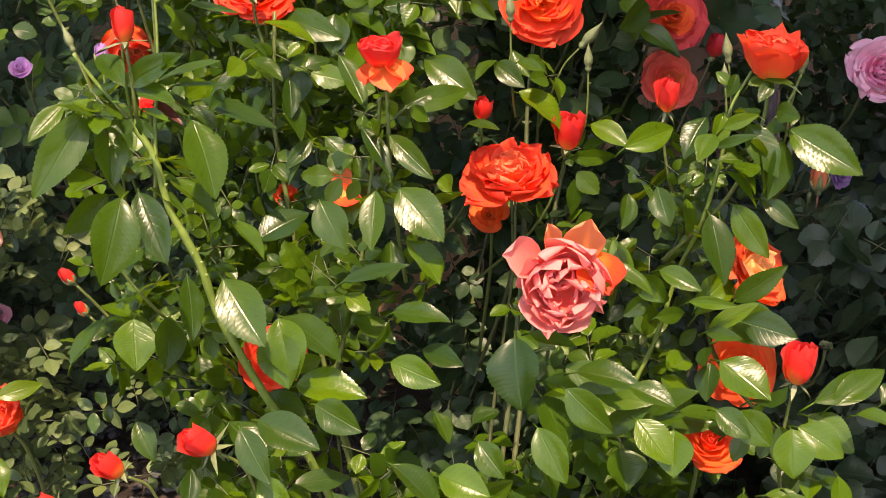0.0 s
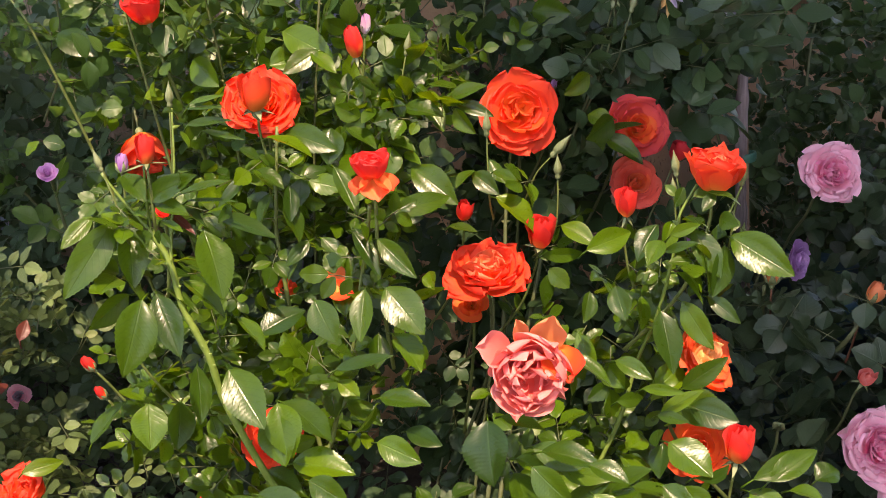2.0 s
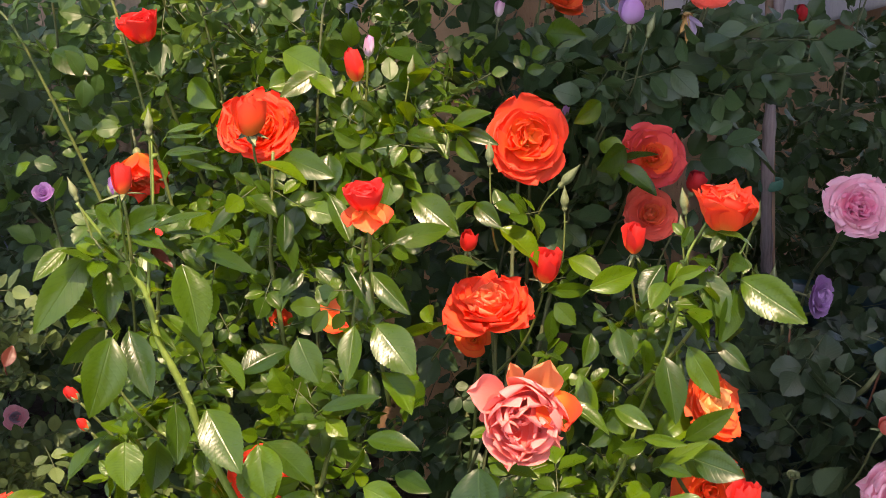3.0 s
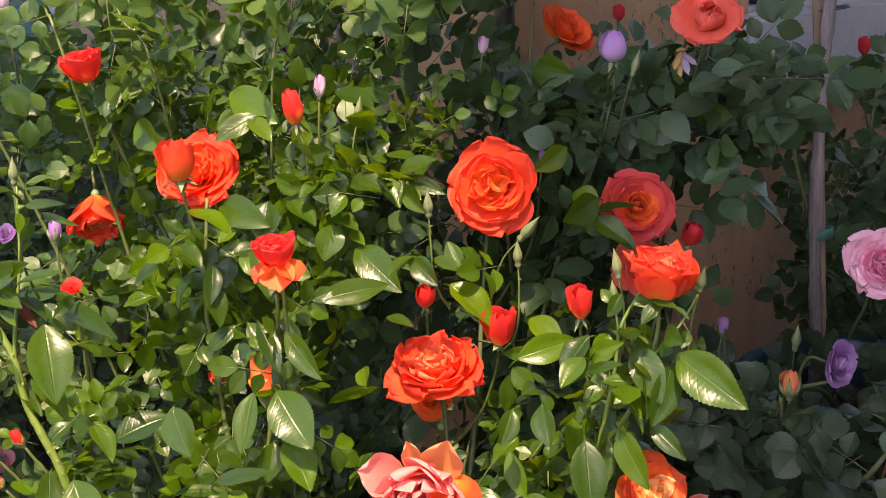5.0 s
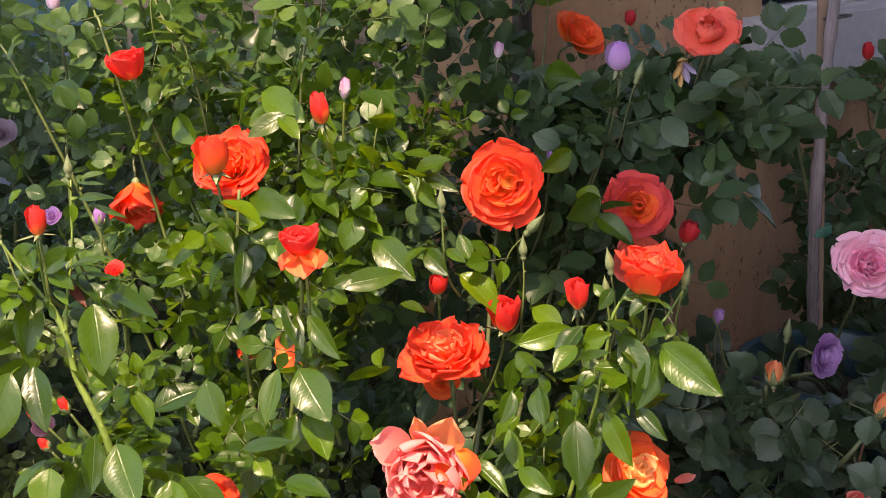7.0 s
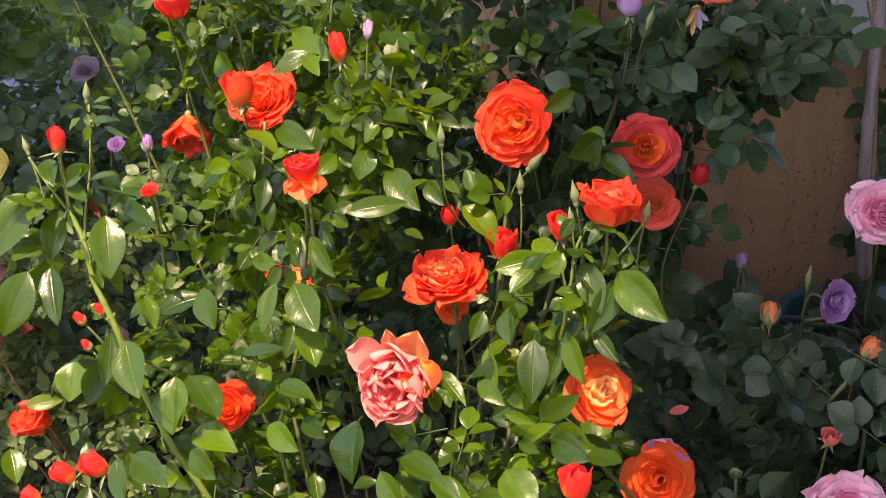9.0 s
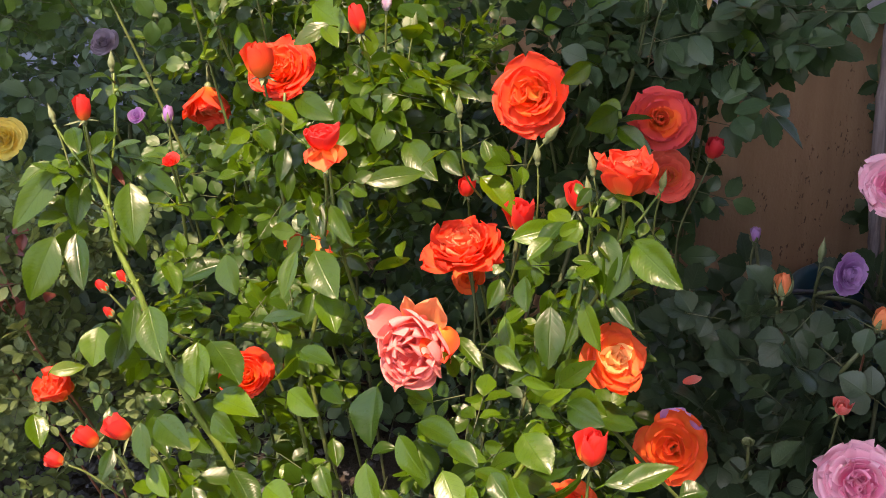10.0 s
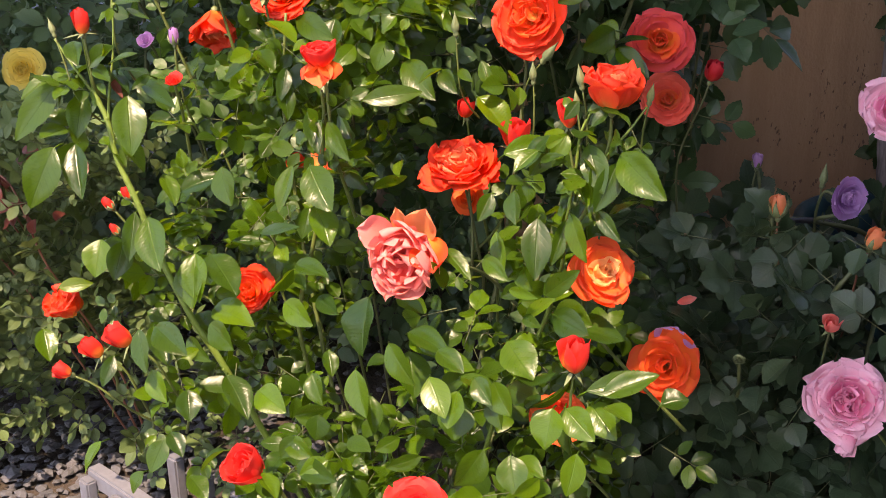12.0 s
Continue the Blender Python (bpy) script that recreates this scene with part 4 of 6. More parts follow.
lone_petal(fallen, (-0.045, 0.790, 0.556), (-0.042, 0.775, 0.538), 0.024, CORAL_LIGHT, 0.5, (-0.046, 0.79, 0.62))
lone_petal(fallen, (-0.043, 0.790, 0.556), (-0.031, 0.778, 0.544), 0.020, CORAL, 0.5, (-0.046, 0.79, 0.62))
rose(coral, (0.204, 0.760, 0.554), (0.08, -0.10, 0.99), 0.048, (CORAL_LIGHT, CORAL), 28, 56, 17, "half-open coral rose with orange petal bases", 1.35, down=0.10, lean=(-0.02, 0.01), spin=0.7, ruffle=0.14, style="cup")
rose(coral, (0.186, 1.016, 0.544), (0.22, -0.86, 0.30), 0.066, (CORAL_ORANGE, CORAL_DUSK), 28, 80, 18, "open coral rose with a yellow heart in shade", 0.5, ruffle=0.12)
rose(coral, (0.190, 1.046, 0.482), (0.10, -0.85, 0.40), 0.058, (CORAL_LIGHT, SALMON), 28, 76, 19, "faded coral-pink rose in shade", 0.6)
rose(coral, (0.200, 0.757, 0.413), (0.60, -0.62, 0.50), 0.060, (CORAL_HEART, CORAL_ORANGE), 26, 74, 20, "open orange rose, pale heart lightened for bright sun", 0.6, ruffle=0.12, jumble=0.20)
big = rose(coral, (0.224, 0.900, 0.274), (0.0, -0.88, 0.40), 0.070, (CORAL_ORANGE, CORAL_ORANGE), 20, 70, 21, "large shaded orange-red rose with a mauve-tinged rim", 0.7, ruffle=0.12, jumble=0.06)
lone_petal(big, (0.228, 0.914, 0.280), (0.236, 0.910, 0.307), 0.042, MAUVE, 0.25)
bud(coral, (0.204, 0.663, 0.386), (0.12, -0.15, 0.97), 0.021, CORAL_RED, 1.3, 12, 22, "scarlet bud with pale sepals", flare=120, down=0.09, lean=(-0.01, 0.01))
rose(coral, (-0.240, 0.939, 0.673), (-0.15, -0.30, 0.92), 0.036, (CORAL_RED, CORAL_RED), 18, 24, 23, "half-open scarlet rose", 1.45, down=0.12, lean=(0.03, 0.02), style="cup")
rose(coral, (-0.266, 0.985, 0.545), (0.22, -0.45, -0.72), 0.052, (CORAL_LIGHT, CORAL), 18, 40, 24, "nodding coral rose past its best", 1.4, style="cup", ruffle=0.14)
bud(coral, (-0.180, 0.662, 0.606), (-0.02, -0.1, 0.99), 0.0125, CORAL_RED, 1.6, 6, 25, "scarlet bud with long spreading sepals", flare=85, sepals=1.3, down=0.03, lean=(-0.004, 0.01))
rose(coral, (-0.212, 0.822, 0.525), (0.1, -0.4, 0.8), 0.020, (CORAL_RED, CORAL_RED), 12, 50, 26, "small scarlet rose among leaves", 0.8)
rose(coral, (0.116, 1.245, 0.671), (0.60, -0.45, 0.66), 0.064, (CORAL_ORANGE, CORAL_ORANGE), 24, 70, 27, "open coral rose seen from the side in shade", 0.7, down=0.2)
rose(coral, (0.244, 1.060, 0.690), (0.05, -0.78, 0.60), 0.062, (SALMON, SALMON), 18, 80, 28, "open salmon-coral rose in shade", 0.6, down=0.42, lean=(-0.12, 0.05), jumble=0.05, style="globe", ruffle=0.22)
bud(coral, (0.257, 1.106, 0.728), (0.05, -0.1, 0.98), 0.023, CORAL_RED, 1.4, 6, 29, "scarlet bud on a thin stem", flare=60, down=0.30, lean=(-0.10, 0.0))
bud(coral, (0.165, 1.325, 0.682), (0.05, -0.1, 0.98), 0.013, CRIMSON, 1.3, 4, 30, "small dark red bud", flare=60, down=0.14)
bud(coral, (0.088, 0.894, 0.478), (0.15, -0.35, 0.90), 0.023, CORAL_RED, 1.3, 22, 31, "opening scarlet bud", flare=70, down=0.10, lean=(-0.02, 0.03))
bud(coral, (0.023, 0.939, 0.489), (0.05, -0.4, 0.88), 0.017, CORAL_RED, 1.15, 6, 32, "round scarlet bud with hanging sepals", flare=150, down=0.10)
bud(coral, (0.151, 0.832, 0.517), (0.02, -0.25, 0.95), 0.0165, CORAL_RED, 1.5, 12, 33, "pointed scarlet bud", flare=140, down=0.09, lean=(0.01, 0.01))
bud(coral, (-0.063, 0.902, 0.644), (-0.15, -0.2, 0.95), 0.018, CORAL_RED, 1.5, 2, 34, "pointed scarlet bud", flare=140, down=0.12)
rose(coral, (-0.139, 0.800, 0.339), (0.15, -0.70, 0.55), 0.054, (CORAL_ORANGE, CORAL), 26, 66, 35, "coral rose half hidden by leaves", 0.7, keep_clear=False)
BLOOMS.append((np.array([-0.139, 0.80, 0.339]), 0.020))
rose(coral, (-0.343, 0.793, 0.304), (-0.25, -0.35, 0.80), 0.044, (CORAL, CORAL), 20, 40, 36, "ragged coral-red rose low on the bush", 1.1, down=0.12, ruffle=0.20, jumble=0.2, style="cup")
bud(coral, (-0.158, 0.631, 0.365), (-0.55, -0.35, 0.65), 0.0185, CORAL_RED, 1.25, 8, 37, "scarlet bud with pale pointed sepals", flare=95, sepals=1.5, sepal_wide=0.36, down=0.10)
bud(coral, (-0.233, 0.689, 0.318), (-0.5, -0.35, 0.6), 0.017, CORAL_RED, 1.3, 10, 38, "scarlet bud behind a leaf", flare=90, sepals=1.3, keep_clear=False)
bud(coral, (-0.285, 0.708, 0.280), (-0.65, -0.4, 0.5), 0.0145, CORAL_RED, 1.2, 8, 39, "small scarlet bud", flare=75, sepals=1.4, down=0.08, lean=(0.05, 0.03))
rose(coral, (-0.005, 0.558, 0.315), (-0.25, -0.62, 0.72), 0.033, (CORAL_RED, CORAL_RED), 16, 30, 40, "scarlet rosebud opening, swirled petals", 1.6, down=0.12, lean=(0.0, 0.05), style="cup")
rose(coral, (0.117, 0.575, 0.296), (0.05, -0.4, 0.9), 0.052, (CORAL_RED, CORAL_RED), 24, 72, 41, "coral-red rose low in front", 0.7, down=0.12)
rose(coral, (0.170, 0.745, 0.290), (0.1, -0.55, 0.80), 0.052, (CORAL, CORAL_ORANGE), 24, 78, 42, "open orange-coral rose under leaves", 0.6, keep_clear=False, down=0.12)
rose(coral, (0.026, 0.935, 0.402), (-0.05, -0.6, 0.3), 0.034, (CORAL_ORANGE, CORAL_ORANGE), 18, 78, 43, "coral rose hidden under a larger one", 0.6, keep_clear=False)
rose(coral, (-0.134, 0.895, 0.437), (0.2, -0.75, 0.5), 0.022, (CORAL_ORANGE, CORAL), 14, 70, 44, "coral rose deep among the leaves", 0.7, keep_clear=False)
lone_petal(coral, (-0.085, 0.850, 0.446), (-0.086, 0.857, 0.470), 0.016, CORAL_LIGHT, 0.6)
lone_petal(coral, (-0.095, 0.855, 0.449), (-0.070, 0.845, 0.445), 0.017, CORAL, 0.5)
lone_petal(coral, (-0.085, 0.850, 0.446), (-0.087, 0.847, 0.440), 0.012, CORAL_ORANGE, 0.5)
bud(coral, (-0.277, 0.793, 0.413), (-0.45, -0.3, 0.8), 0.0095, CORAL_RED, 1.6, 2, 45, "slim red bud", flare=14, sepals=1.25, sepal_wide=0.36, down=0.06, lean=(0.03, 0.02))
bud(coral, (-0.235, 0.765, 0.435), (-0.35, -0.3, 0.85), 0.0085, CORAL_RED, 1.6, 4, 47, "slim red bud", flare=14, sepals=1.2, sepal_wide=0.36, down=0.05, lean=(0.03, 0.02))
bud(coral, (-0.268, 0.786, 0.391), (-0.45, -0.3, 0.8), 0.0085, CORAL_RED, 1.6, 2, 46, "slim red bud", flare=14, sepals=1.25, sepal_wide=0.36, down=0.06, lean=(0.03, 0.02))
bud(coral, (0.232, 1.05, 0.512), (0.3, -0.2, 0.9), 0.019, CRIMSON, 1.1, 8, 49, "dark red bud beside a shaded rose", flare=50, down=0.18, lean=(-0.08, 0.03))
spent = rose(coral, (0.222, 1.062, 0.662), (0.1, -0.6, -0.6), 0.014, (DRY, DRY), 8, 40, 50, "withered drooping flower", 1.2, lean=(0.01, 0.05), stem=False)
for dx, dz, w in ((-0.008, -0.015, 0.007), (-0.002, -0.024, 0.006), (0.006, -0.018, 0.008), (0.013, -0.010, 0.006)):
    lone_petal(spent, (0.222, 1.060, 0.662), (0.222 + dx, 1.052, 0.662 + dz), w * 0.75, DRY if dx < 0 else PALE, 1.2)
for spot, size, tip in (((0.043, 0.865, 0.576), 0.0095, (0, -0.1, 1)), ((0.102, 0.895, 0.532), 0.0095, (0, -0.1, 1)), ((0.177, 0.769, 0.558), 0.009, (-0.15, -0.1, 1)),
                        ((0.228, 0.775, 0.547), 0.008, (0.2, -0.1, 1)), ((0.175, 0.765, 0.542), 0.007, (-0.1, -0.1, 1)), ((-0.166, 0.684, 0.635), 0.0075, (0.05, 0, 1)),
                        ((-0.212, 0.668, 0.597), 0.007, (-0.3, 0, 1)), ((0.106, 0.925, 0.544), 0.012, (0.5, -0.2, 0.6)), ((-0.02, 0.93, 0.635), 0.009, (0.2, 0, 1))):
    green_bud(coral, spot, tip, size, lean=(0.0, 0.01))

# canes
cane(coral, [(-0.185, 0.672, 0.551), (-0.1735, 0.671, 0.527), (-0.1685, 0.670, 0.4985), (-0.1615, 0.670, 0.4805), (-0.1535, 0.672, 0.4575), (-0.147, 0.677, 0.424), (-0.124, 0.682, 0.366), (-0.102, 0.692, 0.317), (-0.07, 0.74, 0.18), (-0.03, 0.80, 0.0)], 0.0019, 0.0028, STEM, 34, "pale green thorny cane", leafy=False)
cane(coral, [(-0.165, 0.684, 0.628), (-0.167, 0.680, 0.583), (-0.171, 0.674, 0.550), (-0.1730, 0.671, 0.525)], 0.0006, 0.0012, STEM, 3)
cane(coral, [(-0.182, 0.664, 0.594), (-0.184, 0.669, 0.570), (-0.184, 0.672, 0.550)], 0.0007, 0.0010, STEM)
cane(coral, [(-0.211, 0.668, 0.590), (-0.199, 0.670, 0.570), (-0.184, 0.672, 0.548)], 0.0008, 0.0012, STEM)
cane(coral, [(-0.049, 0.792, 0.532), (-0.052, 0.800, 0.510), (-0.059, 0.806, 0.473), (-0.072, 0.810, 0.402), (-0.092, 0.810, 0.332), (-0.097, 0.815, 0.290), (-0.05, 0.83, 0.0)], 0.0012, 0.0022, STEM_THIN, 18)
cane(coral, [(-0.128, 0.885, 0.579), (-0.133, 0.880, 0.514), (-0.133, 0.880, 0.470), (-0.11, 0.87, 0.30), (-0.04, 0.84, 0.0)], 0.0012, 0.0022, STEM_THIN, 14)
cane(coral, [(0.192, 0.765, 0.545), (0.179, 0.765, 0.520), (0.175, 0.765, 0.490), (0.165, 0.775, 0.440), (0.155, 0.800, 0.397), (0.140, 0.800, 0.345), (0.116, 0.800, 0.291), (0.091, 0.800, 0.230), (0.03, 0.82, 0.0)], 0.0009, 0.0021, STEM, 24, "thorny green cane", leafy=False)
cane(coral, [(0.226, 0.772, 0.540), (0.214, 0.762, 0.522), (0.196, 0.764, 0.500), (0.178, 0.766, 0.480)], 0.0007, 0.0011, STEM)
cane(coral, [(0.070, 0.985, 0.548), (0.062, 0.99, 0.48), (0.05, 0.95, 0.32), (0.0, 0.86, 0.0)], 0.0013, 0.0024, STEM_DARK, 10)
cane(coral, [(0.16, 1.05, 0.60), (0.13, 1.07, 0.52), (0.10, 1.05, 0.42), (0.05, 0.98, 0.2), (0.02, 0.88, 0.0)], 0.0015, 0.0025, STEM_DARK, 12)
cane(coral, [(0.045, 0.885, 0.43), (0.042, 0.90, 0.36), (0.02, 0.92, 0.2), (0.0, 0.85, 0.0)], 0.0009, 0.0018, STEM_DARK, 8)

# leaves that stand out one by one
SEED = [100]


def leaf(b, t, width):
    SEED[0] += 1
    r = np.random.RandomState(SEED[0]).rand()
    return single_leaf(coral, b, t, width, LEAF, (r - 0.5) * 1.3, SEED[0])


leaf((-0.206, 0.660, 0.559), (-0.230, 0.627, 0.518), 0.022)
leaf((-0.178, 0.610, 0.522), (-0.186, 0.582, 0.483), 0.026)
leaf((-0.174, 0.630, 0.519), (-0.157, 0.606, 0.486), 0.019)
leaf((-0.148, 0.665, 0.550), (-0.131, 0.639, 0.513), 0.025)
leaf((-0.206, 0.680, 0.504), (-0.229, 0.660, 0.487), 0.017)
leaf((-0.175, 0.680, 0.565), (-0.143, 0.663, 0.558), 0.011)
leaf((-0.145, 0.680, 0.559), (-0.099, 0.653, 0.548), 0.012)
leaf((-0.201, 0.680, 0.546), (-0.196, 0.659, 0.514), 0.019)
leaf((-0.168, 0.680, 0.512), (-0.137, 0.660, 0.496), 0.015)
leaf((-0.181, 0.680, 0.507), (-0.155, 0.664, 0.497), 0.010)
leaf((-0.139, 0.660, 0.455), (-0.114, 0.633, 0.424), 0.027)
leaf((-0.112, 0.700, 0.414), (-0.074, 0.674, 0.398), 0.028)
leaf((-0.115, 0.680, 0.414), (-0.107, 0.658, 0.384), 0.026)
leaf((-0.165, 0.680, 0.451), (-0.158, 0.657, 0.418), 0.016)
leaf((-0.134, 0.680, 0.485), (-0.114, 0.663, 0.467), 0.015)
leaf((-0.120, 0.680, 0.472), (-0.090, 0.693, 0.488), 0.021)
leaf((-0.081, 0.680, 0.495), (-0.068, 0.662, 0.471), 0.021)
leaf((-0.037, 0.740, 0.483), (-0.010, 0.715, 0.456), 0.028)
leaf((-0.052, 0.740, 0.482), (-0.056, 0.718, 0.450), 0.017)
leaf((-0.034, 0.740, 0.448), (-0.009, 0.719, 0.429), 0.024)
leaf((-0.045, 0.750, 0.444), (-0.045, 0.735, 0.422), 0.016)
leaf((-0.063, 0.790, 0.513), (-0.041, 0.768, 0.487), 0.014)
leaf((-0.044, 0.790, 0.506), (-0.015, 0.766, 0.482), 0.016)
leaf((-0.079, 0.840, 0.553), (-0.059, 0.815, 0.520), 0.017)
leaf((-0.035, 0.840, 0.514), (0.015, 0.858, 0.523), 0.018)
leaf((-0.133, 0.860, 0.575), (-0.094, 0.837, 0.566), 0.023)
leaf((-0.086, 0.900, 0.573), (-0.088, 0.882, 0.546), 0.024)
leaf((-0.159, 0.880, 0.540), (-0.133, 0.889, 0.542), 0.022)
leaf((-0.123, 0.880, 0.534), (-0.088, 0.893, 0.540), 0.018)
leaf((-0.122, 0.860, 0.521), (-0.108, 0.840, 0.494), 0.017)
leaf((-0.071, 0.750, 0.390), (-0.044, 0.732, 0.379), 0.016)
leaf((-0.075, 0.750, 0.386), (-0.053, 0.760, 0.400), 0.012)
leaf((-0.102, 0.720, 0.420), (-0.073, 0.731, 0.419), 0.010)
leaf((0.033, 0.690, 0.398), (0.033, 0.663, 0.360), 0.034)
leaf((0.054, 0.720, 0.354), (0.087, 0.698, 0.351), 0.017)
leaf((0.052, 0.720, 0.342), (0.066, 0.698, 0.314), 0.029)
leaf((0.081, 0.730, 0.331), (0.102, 0.715, 0.323), 0.016)
leaf((0.100, 0.700, 0.312), (0.103, 0.684, 0.290), 0.028)
leaf((0.132, 0.730, 0.349), (0.150, 0.713, 0.333), 0.021)
leaf((0.135, 0.720, 0.323), (0.164, 0.701, 0.327), 0.021)
leaf((0.126, 0.710, 0.319), (0.138, 0.694, 0.300), 0.018)
leaf((0.155, 0.660, 0.391), (0.180, 0.638, 0.375), 0.026)
leaf((0.166, 0.680, 0.332), (0.196, 0.692, 0.346), 0.021)
leaf((0.174, 0.740, 0.370), (0.220, 0.755, 0.367), 0.029)
leaf((0.156, 0.740, 0.387), (0.184, 0.752, 0.406), 0.021)
leaf((0.133, 0.760, 0.379), (0.157, 0.768, 0.378), 0.012)
leaf((0.213, 0.660, 0.361), (0.261, 0.677, 0.373), 0.016)
leaf((0.213, 0.670, 0.347), (0.237, 0.648, 0.334), 0.021)
leaf((0.195, 0.670, 0.340), (0.206, 0.648, 0.313), 0.022)
leaf((0.213, 0.746, 0.510), (0.251, 0.715, 0.489), 0.027)
leaf((0.197, 0.745, 0.466), (0.218, 0.727, 0.451), 0.012)
leaf((0.178, 0.740, 0.464), (0.195, 0.716, 0.435), 0.019)
leaf((0.210, 0.750, 0.502), (0.201, 0.728, 0.470), 0.019)
leaf((0.193, 0.750, 0.504), (0.198, 0.730, 0.474), 0.014)
leaf((0.159, 0.720, 0.464), (0.164, 0.694, 0.427), 0.022)
leaf((0.157, 0.760, 0.515), (0.147, 0.742, 0.489), 0.020)
leaf((0.113, 0.780, 0.494), (0.151, 0.794, 0.504), 0.019)
leaf((0.177, 0.760, 0.480), (0.197, 0.741, 0.463), 0.016)
leaf((0.106, 0.780, 0.429), (0.116, 0.761, 0.403), 0.014)
leaf((0.128, 0.780, 0.403), (0.138, 0.766, 0.386), 0.020)
leaf((0.088, 0.900, 0.456), (0.129, 0.914, 0.451), 0.013)
leaf((0.050, 0.900, 0.509), (0.086, 0.885, 0.484), 0.027)
leaf((0.046, 0.920, 0.538), (0.059, 0.905, 0.519), 0.013)
leaf((-0.020, 0.900, 0.537), (0.018, 0.872, 0.514), 0.026)
leaf((0.107, 0.920, 0.477), (0.134, 0.900, 0.464), 0.019)
leaf((-0.129, 0.700, 0.360), (-0.099, 0.682, 0.355), 0.017)
leaf((-0.127, 0.680, 0.346), (-0.099, 0.662, 0.337), 0.016)
leaf((-0.146, 0.660, 0.362), (-0.118, 0.639, 0.344), 0.020)
leaf((-0.214, 0.700, 0.344), (-0.200, 0.684, 0.324), 0.015)
leaf((-0.258, 0.720, 0.378), (-0.233, 0.734, 0.405), 0.016)
leaf((-0.201, 0.680, 0.424), (-0.198, 0.662, 0.398), 0.025)
leaf((-0.179, 0.680, 0.425), (-0.178, 0.661, 0.398), 0.021)
leaf((0.005, 0.740, 0.313), (0.023, 0.747, 0.321), 0.016)
leaf((-0.020, 0.720, 0.333), (-0.011, 0.707, 0.316), 0.014)
leaf((-0.110, 0.660, 0.315), (-0.073, 0.674, 0.317), 0.015)
leaf((-0.112, 0.680, 0.421), (-0.101, 0.658, 0.390), 0.025)
leaf((-0.110, 0.700, 0.379), (-0.090, 0.707, 0.381), 0.014)
leaf((-0.106, 0.690, 0.371), (-0.062, 0.671, 0.375), 0.024)
leaf((-0.091, 0.660, 0.372), (-0.063, 0.643, 0.361), 0.020)
leaf((-0.121, 0.630, 0.378), (-0.085, 0.611, 0.368), 0.022)
leaf((-0.130, 0.620, 0.378), (-0.113, 0.600, 0.353), 0.018)
leaf((-0.122, 0.620, 0.345), (-0.103, 0.604, 0.328), 0.018)
leaf((-0.337, 0.780, 0.327), (-0.306, 0.792, 0.332), 0.014)
leaf((-0.345, 0.760, 0.291), (-0.326, 0.742, 0.269), 0.021)
leaf((-0.077, 0.600, 0.345), (-0.068, 0.586, 0.327), 0.019)
leaf((-0.042, 0.600, 0.362), (-0.013, 0.580, 0.344), 0.021)
leaf((-0.016, 0.600, 0.354), (0.012, 0.585, 0.350), 0.021)
leaf((0.001, 0.620, 0.326), (0.028, 0.630, 0.331), 0.021)
leaf((0.043, 0.640, 0.361), (0.057, 0.619, 0.334), 0.020)
leaf((0.070, 0.680, 0.378), (0.109, 0.660, 0.380), 0.019)
leaf((0.062, 0.660, 0.376), (0.087, 0.639, 0.355), 0.022)
leaf((0.102, 0.640, 0.364), (0.120, 0.621, 0.344), 0.021)
leaf((0.101, 0.660, 0.376), (0.126, 0.645, 0.370), 0.016)
leaf((0.127, 0.640, 0.369), (0.157, 0.624, 0.370), 0.017)
leaf((0.158, 0.620, 0.378), (0.172, 0.605, 0.361), 0.020)
leaf((0.168, 0.640, 0.374), (0.194, 0.650, 0.374), 0.019)
leaf((0.173, 0.720, 0.393), (0.203, 0.703, 0.391), 0.026)
leaf((0.158, 0.740, 0.395), (0.182, 0.751, 0.412), 0.021)
leaf((0.224, 0.660, 0.359), (0.261, 0.675, 0.375), 0.017)
leaf((0.262, 0.680, 0.348), (0.280, 0.687, 0.355), 0.019)
leaf((0.232, 0.640, 0.362), (0.252, 0.628, 0.359), 0.018)
leaf((0.144, 0.620, 0.379), (0.161, 0.606, 0.368), 0.015)
leaf((0.007, 0.640, 0.353), (0.022, 0.625, 0.336), 0.017)
leaf((-0.046, 0.700, 0.380), (-0.015, 0.683, 0.372), 0.020)
leaf((-0.126, 0.950, 0.650), (-0.084, 0.925, 0.630), 0.027)
leaf((-0.140, 0.950, 0.621), (-0.112, 0.961, 0.629), 0.022)
leaf((-0.205, 0.950, 0.629), (-0.184, 0.933, 0.607), 0.024)
leaf((-0.251, 0.950, 0.597), (-0.232, 0.958, 0.599), 0.017)
leaf((-0.323, 0.960, 0.654), (-0.286, 0.941, 0.639), 0.024)
leaf((-0.346, 0.980, 0.714), (-0.306, 0.959, 0.698), 0.020)
leaf((-0.159, 0.980, 0.688), (-0.140, 0.988, 0.701), 0.022)
leaf((-0.054, 0.980, 0.755), (-0.030, 0.961, 0.730), 0.022)
leaf((-0.071, 0.980, 0.716), (-0.051, 0.988, 0.721), 0.020)
leaf((-0.041, 0.950, 0.650), (-0.008, 0.931, 0.639), 0.021)
leaf((-0.070, 0.950, 0.580), (-0.042, 0.961, 0.591), 0.026)
leaf((-0.047, 0.950, 0.590), (-0.009, 0.928, 0.577), 0.024)
leaf((-0.079, 0.920, 0.571), (-0.077, 0.903, 0.546), 0.023)
leaf((-0.076, 0.950, 0.570), (-0.053, 0.935, 0.556), 0.021)
leaf((-0.036, 0.900, 0.555), (-0.040, 0.884, 0.531), 0.021)
leaf((-0.125, 0.900, 0.573), (-0.081, 0.876, 0.561), 0.023)
